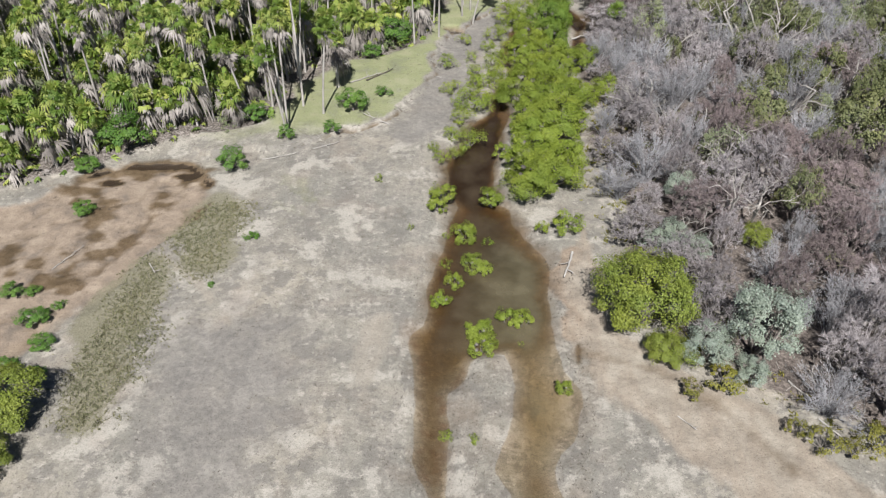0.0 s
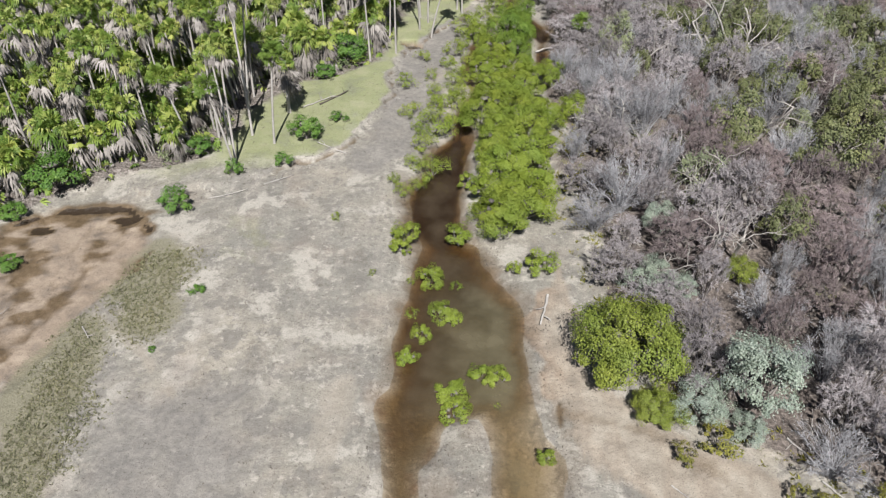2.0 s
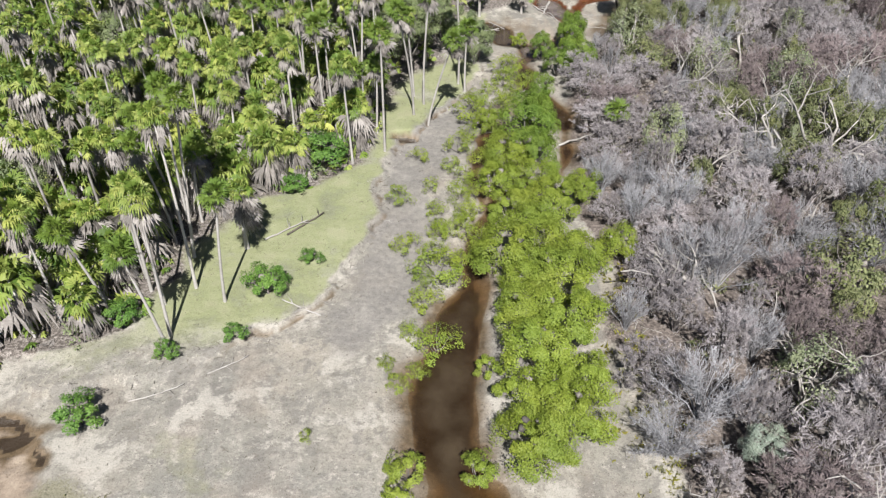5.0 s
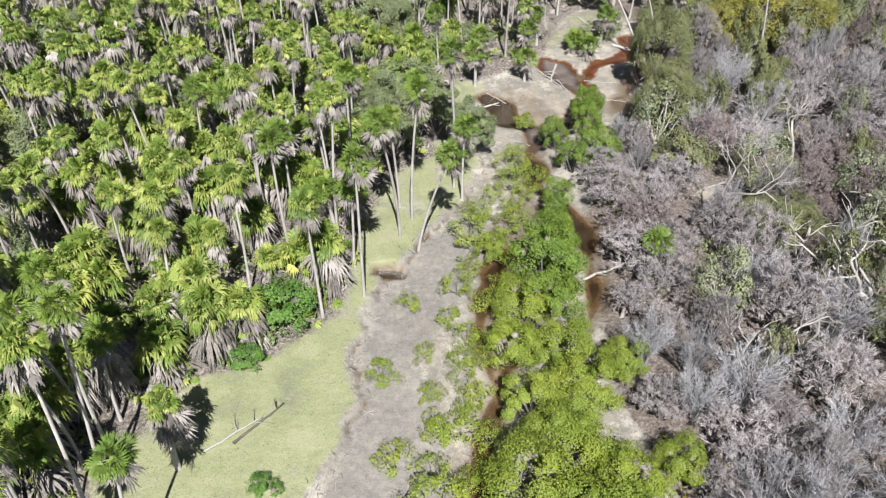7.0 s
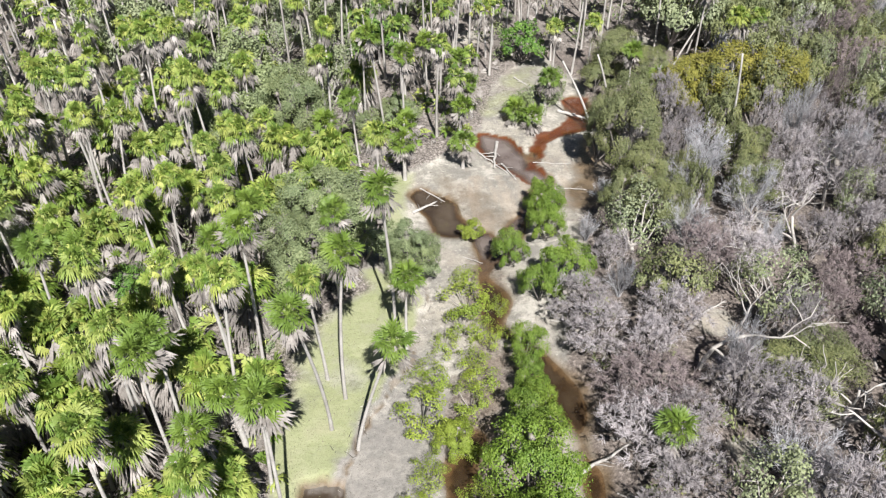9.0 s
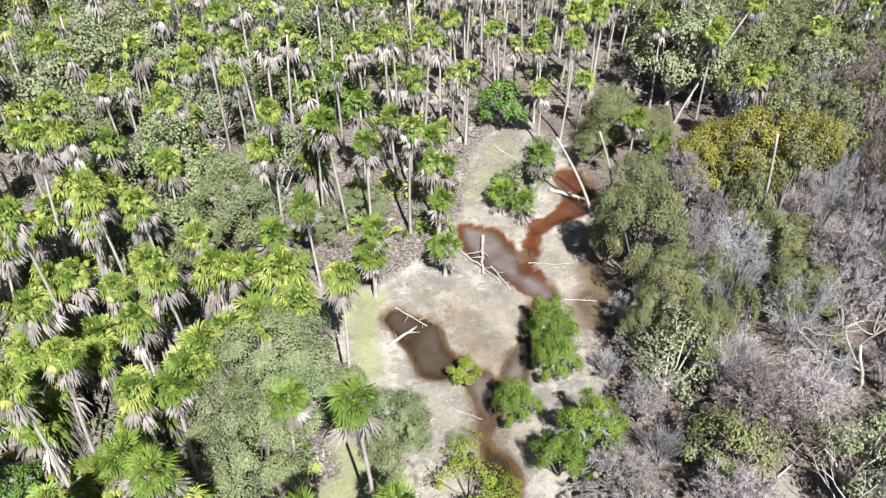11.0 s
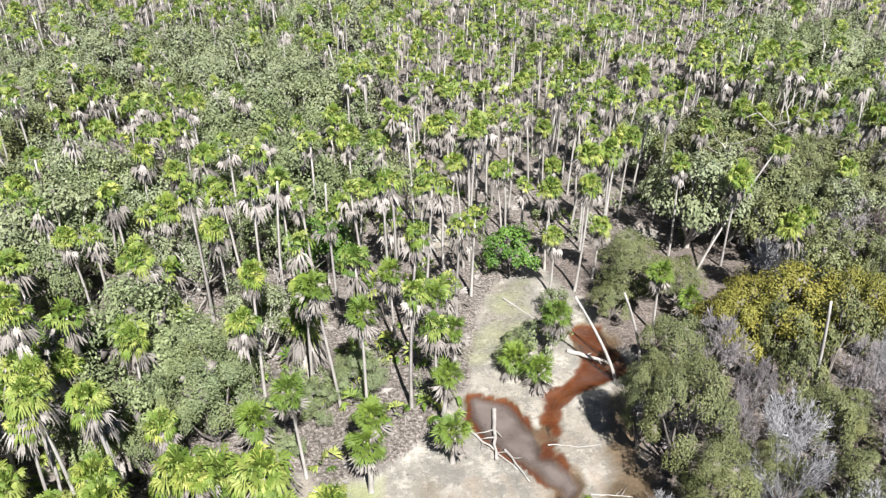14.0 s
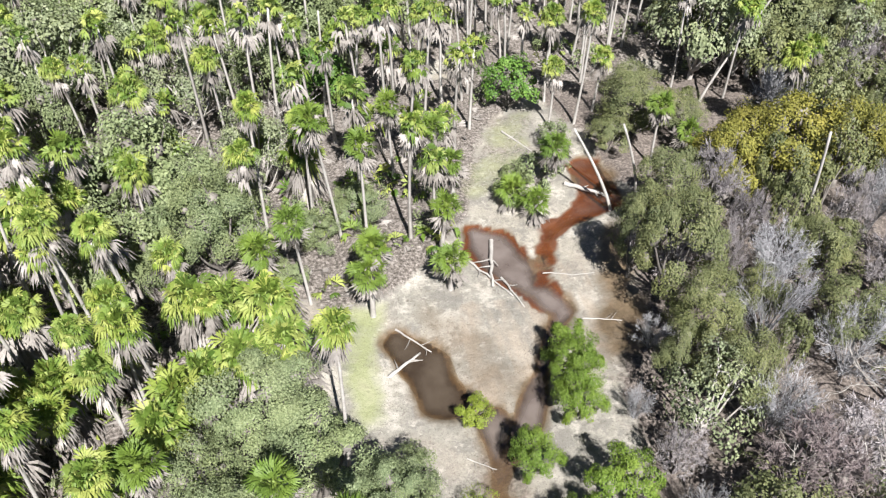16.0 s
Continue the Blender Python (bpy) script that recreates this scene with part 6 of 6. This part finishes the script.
LOGS = [(6.3, 105.1, 5.5, 101.1, 0.17, 1), (4.6, 103.6, 6.6, 100.4, 0.09, 2), (6.1, 101.9, 6.8, 99.3, 0.09, 3), (-1.2, 96.0, 0.6, 97.4, 0.13, 4), (12.4, 109.4, 14.6, 107.8, 0.2, 5), (4.7, 73.8, 7.5, 75.0, 0.12, 6),
        (9.8, 115.8, 11.3, 113.2, 0.1, 7), (8.6, 101.8, 11.4, 101.0, 0.05, 8), (9.6, 97.9, 11.6, 97.3, 0.05, 9), (-0.4, 99.2, 1.2, 97.3, 0.07, 10)]
for x0, y0, x1, y1, r, k in LOGS:
    lay_log(x0, y0, x1, y1, r * 0.75, k, "bleached fallen log beside the upper pool", M_TRUNK, 0.0, 3)
SNAGS = [(4.0, 38.4, 3.5, 35.8, 0.12, 21), (-10.6, 53.9, -13.0, 54.6, 0.07, 22), (-15.2, 60.4, -12.8, 62.4, 0.08, 23), (14.9, 28.3, 16.3, 26.6, 0.07, 24), (16.0, 26.2, 17.2, 24.6, 0.06, 25), (15.6, 27.0, 17.0, 27.6, 0.05, 26),
         (-22.6, 34.2, -21.8, 33.2, 0.05, 27), (-28.6, 33.2, -27.6, 35.6, 0.04, 28), (6.0, 55.0, 7.8, 56.6, 0.08, 29), (6.4, 54.2, 8.4, 54.9, 0.05, 30), (9.0, 25.6, 9.8, 24.7, 0.04, 31), (7.4, 43.0, 8.8, 42.2, 0.05, 32),
         (-19.3, 47.2, -16.8, 48.4, 0.05, 33), (-15.8, 49.2, -14.0, 50.6, 0.05, 34), (6.2, 72.6, 7.6, 71.4, 0.06, 35), (14.0, 83.0, 16.4, 84.2, 0.1, 36)]
SNAGS += [(6.6, 70.4, 8.2, 71.6, 0.06, 51), (7.0, 71.9, 8.6, 70.9, 0.05, 52), (7.2, 70.2, 7.8, 72.4, 0.05, 53), (5.8, 84.2, 7.4, 83.4, 0.05, 54), (1.6, 90.8, 2.8, 90.0, 0.04, 55)]
for x0, y0, x1, y1, r, k in SNAGS:
    lay_log(x0, y0, x1, y1, r * 0.7, k, "crooked pale dead branch lying on the ground", M_TRUNK, 0.12, 4, "dead_branch")
lay_log(-13.9, 60.9, -11.9, 63.3, 0.07, 41, "dark charred branch lying on the grass", M_DARKWOOD, 0.1, 2, "dead_branch")


def bare_trunk(x, y, h, lx, ly, r, label):
    s, top = trunk_mesh(h, lx, ly, np.random.RandomState(int(x * 10) % 97), r, 8, 9)
    ob = new("bare_palm_trunk", s.mesh("bare_palm_trunk", M_TRUNK, smooth=True))
    ob.location = (x, y, height(x, y))
    tagged(ob, label, "palm trunk", "bare palm trunks")


bare_trunk(23.4, 100.4, 8.4, -0.9, -0.2, 0.085, "crownless grey palm trunk standing in scrub")
bare_trunk(14.6, 106.5, 5.4, -2.6, 1.6, 0.09, "crownless pale palm trunk leaning over red water")
bare_trunk(15.6, 105.5, 6.2, -1.5, 0.6, 0.08, "crownless pale palm trunk leaning over red water")
bare_trunk(-2.2, 120.4, 8.0, 0.3, 0.1, 0.08, "slender bare grey palm trunk")
fan_palm(25.2, 116.6, 9.6, 5.4, 1.0, 0.85, label="long bent fan palm leaning far over the scrub")


# dead fan palms, only their grey fronds left
for x, y, z, size in [(7.0, 71.6, 0.9, 1.3), (8.2, 70.6, 0.8, 1.1), (6.4, 70.2, 0.7, 1.0), (-21.0, 87.6, 2.6, 1.1), (-12.6, 92.0, 2.2, 1.0)]:
    e = thing("dead_fan_palm", "collapsed dead fan palm with bleached grey fronds", "palm", "dead palms", x, y, height(x, y))
    rs = np.random.RandomState(int(x * 7) % 91)
    s, top = trunk_mesh(z, 0.1, 0.1, rs, 0.11)
    part("trunk", s.mesh("trunk", M_TRUNK, smooth=True), e, "pale grey stump")
    part("dead_skirt", SKIRTS[int(y) % 6], e, "bleached grey hanging fronds").matrix_basis = Matrix.Translation(top) @ Matrix.Scale(size, 4)


# ---------------------------------------------------------------- small growth and litter on the open ground
def strew(n, x0, x1, y0, y1, keep, seed):
    """Random places in a rectangle, of which keep(x, y, random) picks some."""
    rs = np.random.RandomState(seed)
    x, y = rs.uniform(x0, x1, n), rs.uniform(y0, y1, n)
    k = keep(x, y, rs)
    return list(zip(x[k], y[k]))


def tufts(name, label, category, spots, mat, size, blades, rng, spread=0.9):
    """Low clumps of short upright blades, too many to count."""
    s = Soup()
    xs, ys = np.array([p[0] for p in spots]), np.array([p[1] for p in spots])
    zs = land(xs, ys)[0]
    rs = np.random.RandomState(len(spots))
    k = np.repeat(np.arange(len(spots)), blades)
    n = len(k)
    sz = size * rs.uniform(0.5, 1.4, len(spots))[k]
    a = np.stack([xs[k], ys[k], zs[k]], -1) + np.concatenate([rs.normal(0, 0.35, (n, 2)) * sz[:, None], np.zeros((n, 1))], 1)
    d = unit(np.concatenate([rs.normal(0, spread, (n, 2)), np.ones((n, 1))], 1))
    twig_shreds(s, a, d, (sz * rs.uniform(0.6, 1.2, n))[:, None], (sz * 0.22)[:, None], rs)
    tagged(new(name, s.mesh(name, mat)), label, category, kind="stuff")


def in_marsh(x, y, rs):
    return marsh(x, y) + 2.5 * fbm(x, y, 4.0, 41.0) + rs.normal(0, 0.5, len(x)) > 0


def on_bank(x, y, rs):
    return np.abs(scrub_edge(y) - x + 0.2) < np.abs(rs.normal(0, 1.3, len(x)))


def on_scarp(x, y, rs):
    return (np.abs(inside(x, y, GRASS) + 0.65 * fbm(x, y, 6.0, 2.0, 5)) < np.abs(rs.normal(0, 0.35, len(x)))) & (x > forest_edge(y) + 1.0)


def on_grass(x, y, rs):
    return (inside(x, y, GRASS) + rs.normal(0, 0.4, len(x)) > 0.2) & (x > forest_edge(y) - 2)


def on_flat(x, y, rs):
    return (x > forest_edge(y)) & (depth_of(x, y) < -0.6)


def in_shallows(x, y, rs):
    d = depth_of(x, y)
    return (d > -1.2) & (d < 0.2)


rng = random.Random(9)
tufts("saltmarsh_plants", "dense olive-brown saltmarsh plants on mud", "saltmarsh", strew(26000, -27, -15, 15, 46, in_marsh, 1), M_SALT, 0.13, 5, rng)
tufts("bank_tussocks", "small dark tussocks dotted over pale sand", "tussock", strew(5000, 3, 26, 18, 56, on_bank, 2), M_SALT, 0.16, 7, rng)
tufts("bank_sprigs", "yellow-green sprigs sprouting from pale bank sand", "seedlings", strew(2600, 3, 26, 18, 60, on_bank, 12), M_YELLOW, 0.28, 8, rng)
tufts("grass_blades", "short yellow-green grass on the raised bank", "grass", strew(9000, -24, -1, 48, 90, on_grass, 3), M_SALT, 0.05, 4, rng)
tufts("root_spikes", "dark mangrove root spikes along the water's edge", "mangrove roots", strew(6000, -6, 5, 18, 60, in_shallows, 4), M_DARKWOOD, 0.09, 2, rng, 0.3)
tufts("flat_sprigs", "scattered dry sprigs on the bare flat", "debris", strew(2600, -34, -4, 16, 86, on_flat, 5), M_DARKWOOD, 0.09, 3, rng, 1.6)


def sticks(name, label, spots, mat, length, r, rng):
    s = Soup()
    for x, y in spots:
        z, a, l = height(x, y) + r, rng.uniform(0, 6.28), length * rng.uniform(0.3, 1.3)
        dx, dy = math.cos(a) * l / 2, math.sin(a) * l / 2
        tube(s, [(x - dx, y - dy, z), (x + rng.gauss(0, 0.06 * l), y + rng.gauss(0, 0.06 * l), z + 0.02), (x + dx, y + dy, z + 0.02)], [r, r * 0.8, r * 0.4], 4)
    tagged(new(name, s.mesh(name, mat)), label, "driftwood", kind="stuff")


sticks("drift_sticks", "pale drift sticks strewn along the eroded bank", strew(5000, -24, 0, 47, 88, on_scarp, 6)[:90], M_TRUNK, 0.5, 0.014, rng)
sticks("dark_drift_sticks", "dark drift sticks and roots along the eroded bank", strew(9000, -24, 0, 47, 88, on_scarp, 7)[:130], M_DARKWOOD, 0.35, 0.02, rng)
sticks("scrub_sticks", "grey dead sticks lying on the sandy scrub floor", [(x + 1.5, y) for x, y in strew(4000, 3, 26, 18, 56, on_bank, 8)[:380]], M_BLEACH, 0.8, 0.016, rng)
